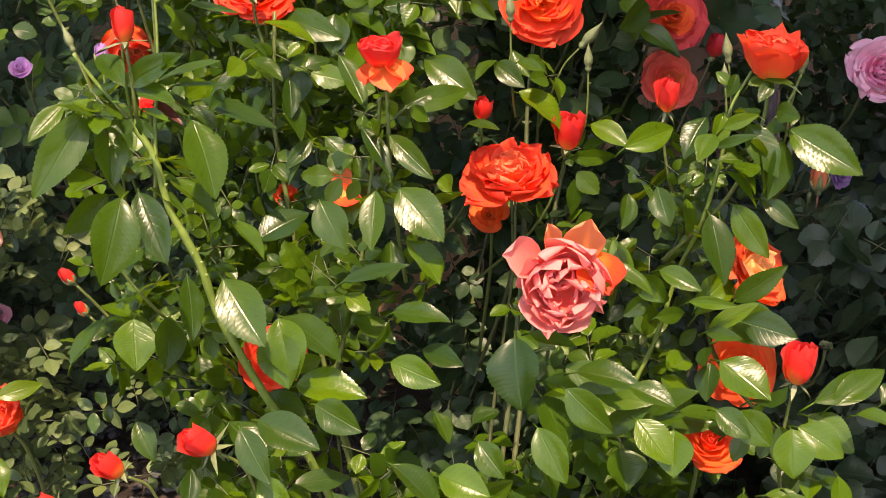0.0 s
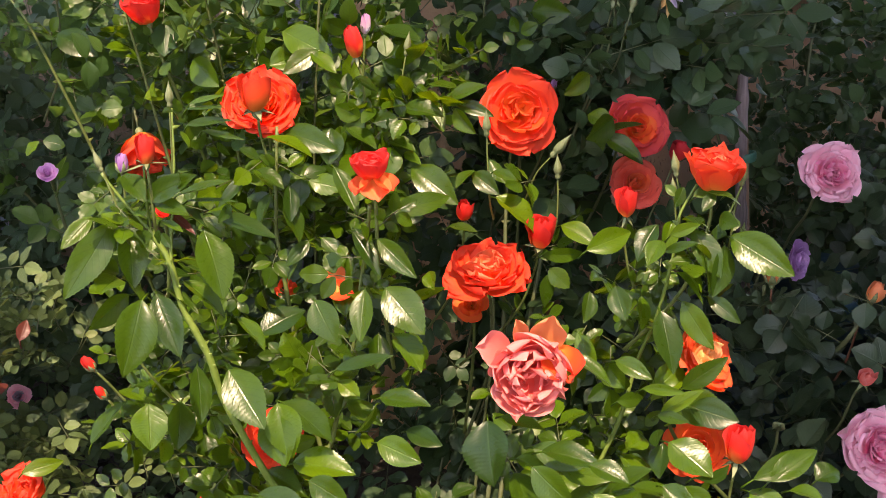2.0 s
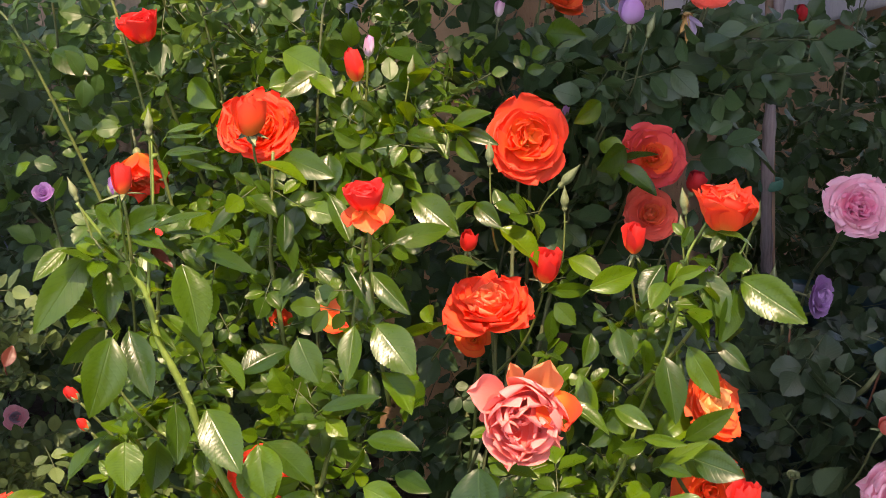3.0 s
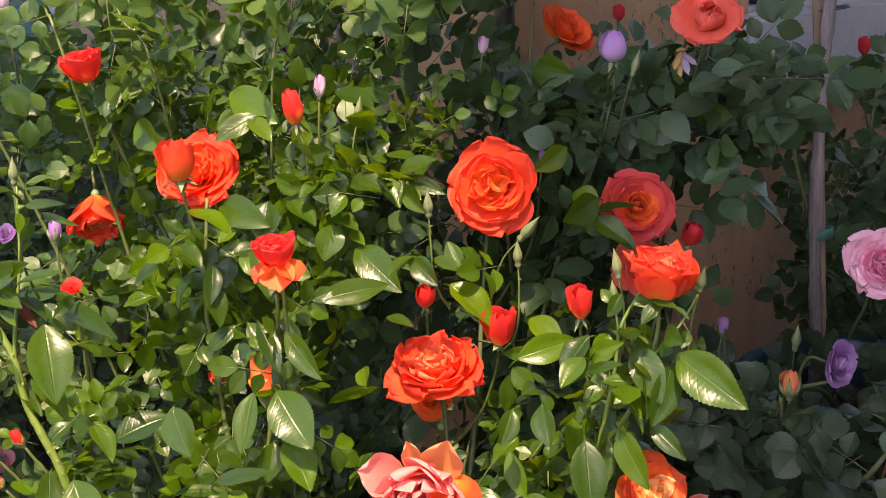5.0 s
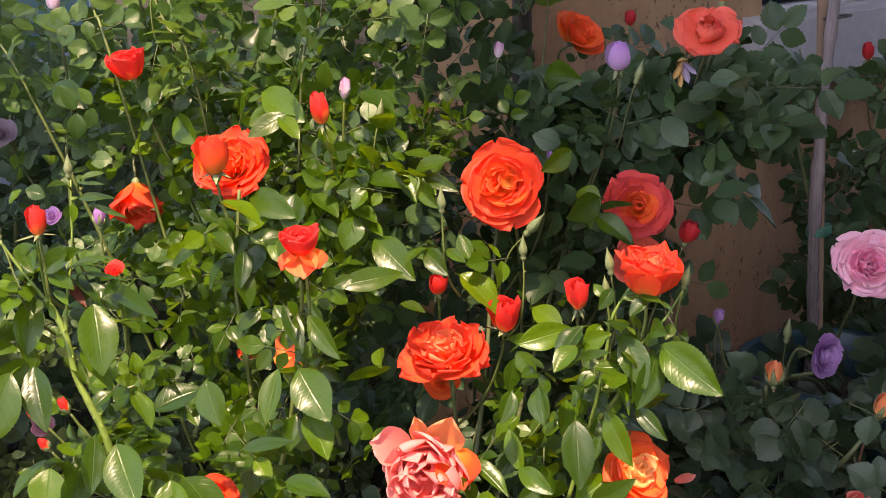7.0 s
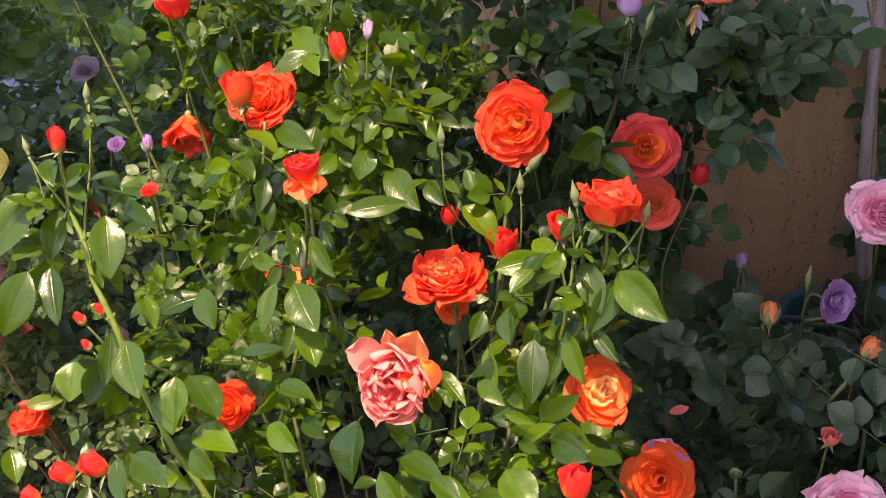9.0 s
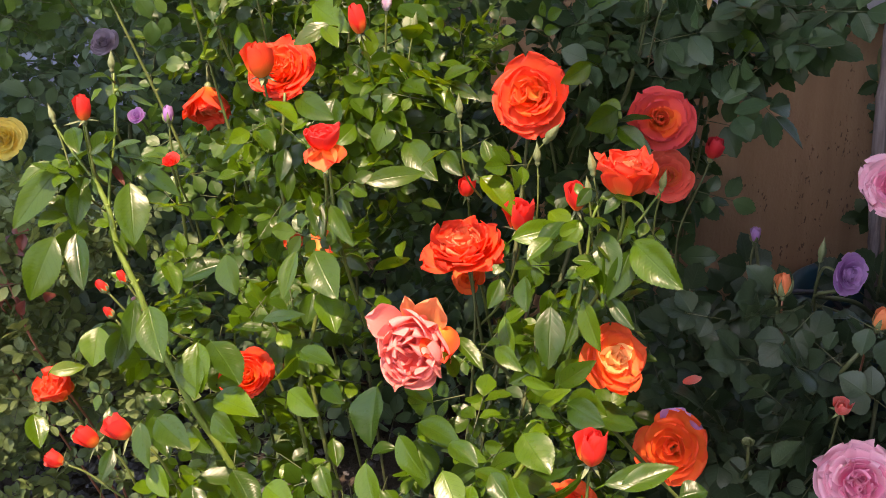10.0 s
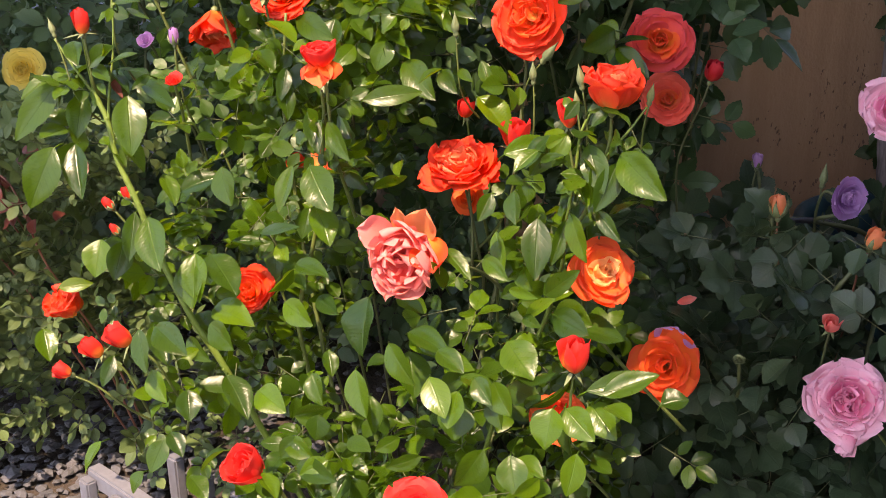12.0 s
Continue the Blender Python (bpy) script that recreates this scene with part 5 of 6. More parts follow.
leaf((-0.008, 0.950, 0.583), (0.008, 0.933, 0.561), 0.018)
leaf((-0.004, 0.950, 0.600), (0.022, 0.936, 0.598), 0.018)
leaf((0.090, 1.080, 0.563), (0.120, 1.094, 0.588), 0.033)
leaf((0.097, 1.100, 0.646), (0.132, 1.080, 0.645), 0.029)
leaf((0.183, 1.120, 0.599), (0.217, 1.133, 0.608), 0.027)
leaf((0.231, 1.100, 0.609), (0.268, 1.077, 0.603), 0.023)
leaf((0.058, 1.200, 0.718), (0.115, 1.221, 0.720), 0.051)
leaf((0.157, 0.960, 0.562), (0.133, 0.942, 0.547), 0.025)
leaf((0.026, 0.620, 0.323), (0.021, 0.612, 0.314), 0.017)
leaf((0.004, 0.600, 0.316), (0.032, 0.587, 0.315), 0.015)
leaf((0.044, 0.660, 0.330), (0.056, 0.643, 0.308), 0.015)
leaf((0.034, 0.640, 0.301), (0.057, 0.629, 0.302), 0.014)
leaf((0.077, 0.640, 0.311), (0.062, 0.628, 0.302), 0.013)
leaf((0.102, 0.620, 0.310), (0.081, 0.605, 0.304), 0.013)
leaf((0.023, 0.580, 0.311), (0.062, 0.563, 0.315), 0.016)
leaf((0.157, 0.600, 0.336), (0.143, 0.581, 0.314), 0.023)
leaf((0.179, 0.590, 0.341), (0.188, 0.575, 0.321), 0.021)
leaf((0.175, 0.620, 0.322), (0.198, 0.608, 0.321), 0.013)
leaf((0.194, 0.640, 0.354), (0.193, 0.623, 0.330), 0.024)
leaf((0.201, 0.650, 0.350), (0.225, 0.633, 0.338), 0.021)
leaf((0.217, 0.620, 0.333), (0.216, 0.602, 0.309), 0.018)
leaf((0.124, 0.640, 0.356), (0.121, 0.624, 0.334), 0.024)
leaf((0.203, 0.580, 0.334), (0.189, 0.568, 0.324), 0.015)
leaf((0.003, 0.570, 0.300), (0.018, 0.561, 0.294), 0.016)
leaf((-0.212, 0.660, 0.246), (-0.223, 0.641, 0.223), 0.017)
leaf((-0.117, 0.620, 0.287), (-0.122, 0.602, 0.264), 0.017)
leaf((-0.111, 0.620, 0.293), (-0.094, 0.608, 0.281), 0.014)
leaf((-0.036, 0.580, 0.312), (-0.053, 0.566, 0.302), 0.017)
leaf((0.014, 0.600, 0.321), (0.005, 0.588, 0.308), 0.015)
leaf((0.048, 0.580, 0.319), (0.031, 0.566, 0.312), 0.014)
leaf((-0.142, 0.620, 0.252), (-0.148, 0.608, 0.237), 0.016)
leaf((0.003, 0.560, 0.311), (0.023, 0.548, 0.302), 0.016)
leaf((0.026, 0.610, 0.336), (0.029, 0.599, 0.321), 0.018)
leaf((-0.069, 0.580, 0.284), (-0.047, 0.568, 0.277), 0.016)
leaf((0.187, 0.752, 0.539), (0.201, 0.757, 0.543), 0.008)
leaf((0.197, 0.752, 0.542), (0.213, 0.742, 0.541), 0.007)
leaf((0.202, 0.752, 0.541), (0.192, 0.743, 0.530), 0.009)
leaf((0.210, 0.752, 0.539), (0.221, 0.745, 0.534), 0.007)
leaf((0.161, 0.752, 0.519), (0.142, 0.734, 0.500), 0.017)
leaf((0.172, 0.752, 0.521), (0.163, 0.739, 0.504), 0.015)
leaf((0.188, 0.752, 0.514), (0.204, 0.730, 0.485), 0.020)
leaf((0.180, 0.752, 0.486), (0.192, 0.739, 0.471), 0.014)
leaf((0.172, 0.752, 0.454), (0.166, 0.730, 0.424), 0.012)
leaf((0.131, 0.752, 0.474), (0.136, 0.736, 0.452), 0.017)
leaf((0.150, 0.752, 0.465), (0.150, 0.737, 0.444), 0.016)
leaf((0.112, 0.752, 0.470), (0.106, 0.738, 0.451), 0.014)
leaf((0.175, 0.752, 0.540), (0.167, 0.756, 0.548), 0.007)
leaf((0.180, 0.752, 0.546), (0.172, 0.743, 0.534), 0.010)
leaf((-0.093, 0.910, 0.637), (-0.121, 0.892, 0.622), 0.017)
leaf((-0.099, 0.910, 0.636), (-0.077, 0.892, 0.621), 0.014)
leaf((-0.076, 0.910, 0.568), (-0.079, 0.892, 0.544), 0.022)
leaf((-0.073, 0.910, 0.572), (-0.048, 0.892, 0.557), 0.019)
leaf((-0.041, 0.910, 0.548), (-0.031, 0.892, 0.532), 0.019)
leaf((-0.039, 0.910, 0.560), (-0.016, 0.892, 0.553), 0.014)
leaf((-0.042, 0.910, 0.559), (-0.043, 0.892, 0.547), 0.011)
leaf((-0.026, 0.910, 0.548), (-0.013, 0.892, 0.543), 0.009)
leaf((-0.024, 0.910, 0.587), (-0.041, 0.892, 0.592), 0.021)
leaf((-0.025, 0.910, 0.586), (0.008, 0.892, 0.583), 0.020)
leaf((-0.021, 0.910, 0.596), (-0.025, 0.892, 0.616), 0.015)
leaf((-0.003, 0.910, 0.635), (-0.019, 0.892, 0.635), 0.017)
leaf((0.014, 0.910, 0.593), (0.043, 0.892, 0.606), 0.014)
leaf((0.020, 0.910, 0.588), (0.049, 0.892, 0.581), 0.012)
leaf((0.018, 0.910, 0.584), (0.031, 0.892, 0.564), 0.016)
leaf((-0.049, 0.910, 0.587), (-0.059, 0.892, 0.579), 0.011)
leaf((-0.064, 0.910, 0.613), (-0.043, 0.892, 0.603), 0.011)
leaf((-0.158, 0.910, 0.553), (-0.118, 0.892, 0.547), 0.011)
leaf((0.014, 0.910, 0.635), (0.013, 0.892, 0.645), 0.013)
leaf((-0.002, 0.910, 0.626), (0.011, 0.892, 0.620), 0.009)
leaf((0.032, 0.860, 0.541), (0.016, 0.842, 0.533), 0.013)
leaf((0.031, 0.860, 0.539), (0.051, 0.842, 0.526), 0.016)
leaf((0.047, 0.860, 0.540), (0.065, 0.842, 0.537), 0.009)
leaf((-0.095, 0.860, 0.490), (-0.068, 0.842, 0.466), 0.017)
leaf((-0.105, 0.860, 0.488), (-0.123, 0.842, 0.472), 0.012)
leaf((-0.105, 0.860, 0.488), (-0.125, 0.842, 0.459), 0.006)
leaf((-0.067, 0.860, 0.497), (-0.050, 0.842, 0.474), 0.012)
leaf((0.010, 0.860, 0.496), (0.032, 0.842, 0.497), 0.009)
leaf((-0.009, 0.860, 0.457), (-0.004, 0.842, 0.448), 0.013)
leaf((-0.038, 0.860, 0.428), (0.005, 0.842, 0.452), 0.012)
leaf((-0.081, 0.860, 0.446), (-0.077, 0.842, 0.428), 0.017)
leaf((-0.072, 0.860, 0.450), (-0.039, 0.842, 0.432), 0.018)
leaf((-0.146, 0.860, 0.548), (-0.120, 0.842, 0.538), 0.017)
leaf((-0.149, 0.860, 0.546), (-0.175, 0.842, 0.525), 0.010)
leaf((-0.134, 0.860, 0.529), (-0.143, 0.842, 0.507), 0.013)
leaf((-0.118, 0.860, 0.535), (-0.115, 0.842, 0.509), 0.014)
leaf((-0.047, 0.720, 0.401), (-0.060, 0.702, 0.384), 0.019)
leaf((-0.044, 0.720, 0.406), (-0.008, 0.702, 0.407), 0.016)
leaf((-0.026, 0.720, 0.379), (0.000, 0.702, 0.375), 0.015)
leaf((0.044, 0.720, 0.388), (0.073, 0.702, 0.385), 0.014)
leaf((-0.075, 0.720, 0.429), (-0.034, 0.702, 0.447), 0.010)
leaf((0.159, 0.720, 0.516), (0.146, 0.702, 0.505), 0.014)
leaf((0.165, 0.720, 0.520), (0.180, 0.702, 0.532), 0.009)
leaf((0.161, 0.720, 0.508), (0.180, 0.702, 0.519), 0.007)
leaf((0.092, 0.700, 0.441), (0.120, 0.682, 0.427), 0.013)
leaf((0.124, 0.700, 0.436), (0.147, 0.682, 0.430), 0.013)
leaf((0.143, 0.700, 0.414), (0.169, 0.682, 0.418), 0.008)
leaf((0.171, 0.700, 0.413), (0.197, 0.682, 0.441), 0.015)
leaf((0.156, 0.700, 0.395), (0.180, 0.682, 0.418), 0.011)
leaf((0.177, 0.700, 0.399), (0.207, 0.682, 0.394), 0.021)
leaf((0.154, 0.700, 0.393), (0.172, 0.682, 0.396), 0.009)
leaf((0.154, 0.700, 0.382), (0.150, 0.682, 0.378), 0.012)
leaf((0.158, 0.700, 0.371), (0.152, 0.682, 0.353), 0.017)
leaf((0.065, 0.700, 0.372), (0.101, 0.682, 0.364), 0.019)
leaf((0.085, 0.700, 0.353), (0.119, 0.682, 0.353), 0.016)
leaf((0.118, 0.700, 0.337), (0.143, 0.682, 0.363), 0.015)
leaf((0.087, 0.700, 0.324), (0.117, 0.682, 0.351), 0.015)
leaf((0.109, 0.700, 0.328), (0.138, 0.682, 0.344), 0.015)
leaf((0.093, 0.700, 0.410), (0.092, 0.682, 0.435), 0.011)
leaf((-0.161, 0.670, 0.628), (-0.162, 0.652, 0.633), 0.005)
leaf((-0.151, 0.670, 0.632), (-0.126, 0.652, 0.641), 0.004)
leaf((-0.153, 0.670, 0.629), (-0.125, 0.652, 0.633), 0.003)
leaf((-0.153, 0.670, 0.619), (-0.124, 0.652, 0.625), 0.006)
leaf((-0.144, 0.670, 0.615), (-0.116, 0.652, 0.613), 0.004)
leaf((-0.157, 0.670, 0.615), (-0.149, 0.652, 0.608), 0.006)
leaf((-0.166, 0.670, 0.572), (-0.127, 0.652, 0.587), 0.008)
leaf((-0.159, 0.670, 0.569), (-0.121, 0.652, 0.574), 0.004)
leaf((-0.197, 0.670, 0.588), (-0.180, 0.652, 0.575), 0.014)
leaf((-0.185, 0.670, 0.571), (-0.148, 0.652, 0.590), 0.015)
leaf((-0.179, 0.670, 0.570), (-0.154, 0.652, 0.564), 0.011)
leaf((-0.200, 0.670, 0.566), (-0.203, 0.652, 0.542), 0.008)
leaf((-0.221, 0.670, 0.561), (-0.238, 0.652, 0.545), 0.012)
leaf((-0.220, 0.670, 0.558), (-0.232, 0.652, 0.532), 0.007)
leaf((-0.177, 0.670, 0.557), (-0.158, 0.652, 0.555), 0.006)
leaf((-0.130, 0.670, 0.566), (-0.133, 0.652, 0.559), 0.007)
leaf((-0.164, 0.630, 0.347), (-0.164, 0.612, 0.328), 0.012)
leaf((0.150, 0.985, 0.545), (0.185, 0.970, 0.557), 0.014)
leaf((0.153, 0.985, 0.541), (0.182, 0.970, 0.524), 0.018)
leaf((0.138, 0.985, 0.562), (0.158, 0.970, 0.554), 0.019)
leaf((0.142, 0.985, 0.547), (0.150, 0.970, 0.533), 0.015)
leaf((0.165, 0.985, 0.534), (0.186, 0.970, 0.519), 0.013)
leaf((0.135, 0.950, 0.603), (0.112, 0.935, 0.588), 0.018)
single_leaf(coral, (-0.172, 0.680, 0.559), (-0.154, 0.665, 0.550), 0.006, LEAF_RED, 0.2, 77)

# ---------------------------------------------------------------- the other bushes and their flowers
mauve = thing("rose_bush", "tall mauve rose bush, matt leaves coloured bluish for shade", "rose bush")
bud(mauve, (0.168, 1.027, 0.672), (0.02, -0.2, 0.97), 0.025, LILAC, 1.0, -1, 51, "fat lilac bud", flare=130, down=0.2, lean=(-0.03, 0.05))
bud(mauve, (-0.056, 0.956, 0.653), (0.1, -0.1, 0.98), 0.011, LILAC_WHITE, 1.6, 3, 52, "slim lilac bud", flare=30)
bud(mauve, (-0.334, 0.993, 0.728), (-0.05, -0.1, 0.98), 0.014, LILAC_WHITE, 1.7, 3, 53, "lilac and white bud", flare=70)
rose(mauve, (-0.246, 0.967, 0.760), (0.0, -0.4, 0.8), 0.042, (PINK, PALE), 20, 60, 54, "pale pink rose high on the bush", 0.8)
bud(mauve, (0.053, 1.101, 0.670), (0.1, -0.2, 0.95), 0.010, LILAC_WHITE, 1.5, 6, 55, "slim lilac bud", flare=150)
bud(mauve, (-0.265, 0.908, 0.549), (0.05, -0.1, 0.98), 0.012, MAUVE, 1.5, 4, 56, "slim mauve bud", flare=14, sepals=1.3, sepal_wide=0.34)
rose(mauve, (-0.361, 0.998, 0.525), (0.1, -0.7, 0.6), 0.022, (MAUVE, MAUVE), 14, 60, 58, "small mauve rose in shade", 0.7)
rose(mauve, (-0.495, 1.144, 0.578), (0.1, -0.8, 0.5), 0.040, (PALE, PALE), 22, 75, 59, "faded lilac rose", 0.6)
rose(mauve, (-0.461, 1.106, 0.261), (0.3, -0.7, 0.5), 0.030, (PALE, PINK), 16, 75, 60, "faded pink rose low in shade", 0.6)
bud(mauve, (0.110, 1.02, 0.585), (0.1, -0.3, 0.9), 0.007, MAUVE, 1.4, 6, 61, "tiny mauve bud", flare=14, sepals=1.3, sepal_wide=0.34)
green_bud(mauve, (-0.225, 0.965, 0.745), (0.1, 0, 1), 0.011)
green_bud(mauve, (-0.415, 0.96, 0.705), (-0.2, 0, 1), 0.010)
green_bud(mauve, (0.185, 1.03, 0.655), (0.3, 0, 1), 0.010)
for pts in ([(-0.072, 0.992, 0.780), (-0.084, 0.98, 0.70), (-0.097, 0.968, 0.66), (-0.12, 1.0, 0.4), (-0.13, 1.1, 0.0)], [(-0.31, 0.99, 0.80), (-0.285, 0.973, 0.718), (-0.263, 0.948, 0.689), (-0.23, 0.99, 0.45), (-0.18, 1.1, 0.0)],
            [(-0.375, 0.94, 0.72), (-0.358, 0.935, 0.696), (-0.329, 0.928, 0.650), (-0.28, 0.98, 0.45), (-0.20, 1.1, 0.0)], [(-0.225, 0.965, 0.73), (-0.209, 0.959, 0.698), (-0.188, 0.954, 0.662), (-0.17, 1.0, 0.4), (-0.15, 1.1, 0)],
            [(0.168, 1.03, 0.66), (0.155, 1.06, 0.60), (0.12, 1.12, 0.50), (0.05, 1.15, 0.25), (-0.05, 1.12, 0)], [(0.10, 1.12, 0.80), (0.09, 1.14, 0.65), (0.05, 1.16, 0.4), (-0.05, 1.12, 0)], [(0.23, 1.09, 0.69), (0.21, 1.12, 0.60), (0.15, 1.16, 0.45), (0.0, 1.12, 0)]):
    cane(mauve, pts, 0.0007, 0.0015, STEM_THIN if pts[0][0] < -0.2 else STEM_DARK, 14)

pink = thing("rose_bush", "shaded pink rose bush with dark leaves in a pot", "rose bush")
rose(pink, (0.394, 1.092, 0.474), (0.02, -0.90, 0.42), 0.072, (PINK_DEEP, PINK), 46, 82, 71, "full soft pink rose with a deeper heart", 0.55, ruffle=0.20, lean=(0.01, 0.12), stem_mat=STEM_DARK, jumble=0.15)
rose(pink, (0.382, 0.883, 0.272), (0.10, -0.85, 0.52), 0.076, (PINK_DEEP, PINK), 46, 82, 72, "full soft pink rose with quartered heart", 0.55, ruffle=0.20, lean=(0.01, 0.12), stem_mat=STEM_DARK, jumble=0.15)
rose(pink, (0.360, 1.085, 0.387), (0.75, -0.65, 0.10), 0.046, (MAUVE, MAUVE), 30, 80, 73, "mauve-purple rose turned aside", 0.6, stem_mat=STEM_DARK)
bud(pink, (0.364, 0.877, 0.342), (0.1, -0.6, 0.7), 0.015, CORAL_PINK, 1.1, 12, 74, "opening peach-pink bud with long sepals", flare=120, sepals=1.3, stem_mat=STEM_DARK)
bud(pink, (0.390, 0.941, 0.398), (0.3, -0.2, 0.9), 0.017, PEACH, 1.2, 6, 75, "round peach bud", flare=18, sepals=1.5, sepal_wide=0.34, stem_mat=STEM_RED)
bud(pink, (0.306, 0.975, 0.409), (0.0, -0.1, 0.98), 0.016, PEACH, 1.4, 4, 76, "peach bud still in its sepals", flare=8, sepals=1.7, sepal_wide=0.40, stem_mat=STEM_RED, down=0.05, lean=(0.005, 0.02))
bud(pink, (0.265, 1.160, 0.397), (0.1, -0.1, 0.98), 0.012, MAUVE, 1.4, 8, 77, "tiny mauve bud", flare=14, sepals=1.3, sepal_wide=0.34)
bud(pink, (0.385, 0.868, 0.240), (-0.1, -0.5, -0.6), 0.018, PINK, 1.3, 8, 78, "pink bud hanging under a rose", flare=30)
bud(pink, (0.450, 1.569, 0.621), (-0.05, -0.1, 0.98), 0.017, CRIMSON, 1.3, 5, 79, "dark red bud against the sill", flare=150, stem_mat=STEM_DARK)
green_bud(pink, (0.332, 1.16, 0.383), (0.1, 0, 1), 0.012)
green_bud(pink, (0.53, 1.58, 0.655), (0.1, 0, 1), 0.012)
rose(pink, (0.291, 0.883, 0.296), (0, -0.3, 0.9), 0.013, (SEPAL, SEPAL), 16, 60, 80, "withered yellow-green flower head", 0.7, down=0.05, stem_mat=STEM_DARK)
for pts in ([(0.30, 0.98, 0.395), (0.31, 1.02, 0.34), (0.36, 1.2, 0.28), (0.40, 1.33, 0.245)], [(0.388, 0.945, 0.385), (0.36, 0.95, 0.34), (0.37, 1.1, 0.28), (0.41, 1.33, 0.245)], [(0.36, 1.09, 0.37), (0.33, 1.12, 0.35), (0.37, 1.25, 0.30), (0.40, 1.34, 0.245)],
            [(0.265, 1.165, 0.385), (0.28, 1.18, 0.33), (0.34, 1.25, 0.29), (0.39, 1.33, 0.245)], [(0.385, 0.91, 0.26), (0.39, 1.0, 0.24), (0.40, 1.15, 0.27), (0.41, 1.33, 0.245)]):
    cane(pink, pts, 0.0016, 0.0030, STEM_DARK, 6)

lone_petal(pink, (0.225, 0.950, 0.315), (0.243, 0.945, 0.324), 0.008, CORAL_PINK, 0.5)

climber = thing("climbing_rose", "dark climbing rose against the shaded house wall", "climbing rose")
for pts in ([(0.37, 1.60, 0.62), (0.385, 1.60, 0.55), (0.375, 1.62, 0.50), (0.42, 1.62, 0.30), (0.45, 1.60, 0)], [(0.50, 1.66, 0.60), (0.475, 1.64, 0.52), (0.485, 1.64, 0.42), (0.48, 1.62, 0.2), (0.47, 1.60, 0)], [(0.62, 1.85, 0.63), (0.57, 1.78, 0.52), (0.54, 1.70, 0.35), (0.5, 1.62, 0)]):
    cane(climber, pts, 0.0012, 0.0028, STEM_DARK, 8)

yellow = thing("rose_bush", "shaded bush with a pale yellow rose", "rose bush")
rose(yellow, (-0.761, 1.268, 0.421), (0.35, -0.85, 0.35), 0.066, (YELLOW, YELLOW), 30, 82, 91, "pale butter-yellow rose", 0.5)
for pts in ([(-0.77, 1.3, 0.40), (-0.78, 1.35, 0.25), (-0.75, 1.4, 0)], [(-0.9, 1.3, 0.6), (-0.85, 1.4, 0.3), (-0.78, 1.4, 0)], [(-0.6, 1.35, 0.6), (-0.66, 1.4, 0.3), (-0.74, 1.4, 0)]):
    cane(yellow, pts, 0.002, 0.005, STEM_DARK, 6)

shrub = thing("shrub", "small-leaved dusty shrub with red twigs", "shrub")
for pts in ([(-0.462, 0.84, 0.425), (-0.431, 0.84, 0.405), (-0.416, 0.84, 0.371), (-0.397, 0.84, 0.319), (-0.40, 0.93, 0.17), (-0.43, 1.02, 0)], [(-0.50, 0.86, 0.47), (-0.47, 0.86, 0.40), (-0.45, 0.95, 0.2), (-0.44, 1.02, 0)], [(-0.56, 0.88, 0.38), (-0.50, 0.95, 0.2), (-0.45, 1.02, 0)]):
    cane(shrub, pts, 0.0007, 0.0015, STEM_RED, 10, "red-brown thorny twig")
for p, q, w in (((-0.452, 0.845, 0.410), (-0.470, 0.83, 0.430), 0.010), ((-0.437, 0.84, 0.400), (-0.423, 0.825, 0.415), 0.010), ((-0.425, 0.84, 0.385), (-0.445, 0.825, 0.375), 0.011),
                ((-0.490, 0.86, 0.455), (-0.515, 0.85, 0.465), 0.012), ((-0.480, 0.86, 0.430), (-0.460, 0.85, 0.445), 0.010), ((-0.470, 0.86, 0.400), (-0.495, 0.845, 0.395), 0.012), ((-0.415, 0.84, 0.365), (-0.400, 0.825, 0.375), 0.010)):
    single_leaf(shrub, p, q, w, LEAF_RED, 0.1, int(abs(p[0] * 9999)))
red = np.random.RandomState(31)
for _ in range(40):
    p = np.array([-0.450, 0.825, 0.400]) + np.array([0.045, 0.02, 0.045]) * red.randn(3)
    single_leaf(shrub, p, p + 0.019 * unit(red.randn(3) + np.array([0, -0.6, 0.3])), 0.011, LEAF_RED, 0.1, int(red.randint(9999)))


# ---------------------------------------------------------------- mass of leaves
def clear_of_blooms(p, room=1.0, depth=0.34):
    """False for leaves that would hide a flower from the camera's path or sun."""
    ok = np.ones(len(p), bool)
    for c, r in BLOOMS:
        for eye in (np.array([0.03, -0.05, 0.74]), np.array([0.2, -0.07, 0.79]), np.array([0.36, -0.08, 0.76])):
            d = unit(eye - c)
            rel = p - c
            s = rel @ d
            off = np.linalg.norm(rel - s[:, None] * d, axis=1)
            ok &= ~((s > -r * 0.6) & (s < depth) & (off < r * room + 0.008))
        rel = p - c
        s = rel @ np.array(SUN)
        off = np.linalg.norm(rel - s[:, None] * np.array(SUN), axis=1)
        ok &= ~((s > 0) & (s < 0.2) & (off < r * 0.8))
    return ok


def on_shoots(rng, bush, gap=0.024, top=0.03, low=0.12):
    """Places and outward directions of the leaves along a bush's stems and canes, turn by turn."""
    places, ways = [], []
    for owner, line in SHOOTS:
        if owner is not bush:
            continue
        run = np.concatenate([[0], np.cumsum(np.linalg.norm(np.diff(line, axis=0), axis=1))])
        at, turn = top * rng.uniform(0.6, 1.3), rng.uniform(0, 6.28)
        while at < run[-1]:
            q = np.array([np.interp(at, run, line[:, i]) for i in range(3)])
            if q[2] > low:
                places.append(q)
                ways.append((math.cos(turn), math.sin(turn) - 0.35, 0.25))
            turn += 2.4 + rng.uniform(-0.4, 0.4)
            at += gap * rng.uniform(0.7, 1.4)
    return np.array(places), unit(np.array(ways))


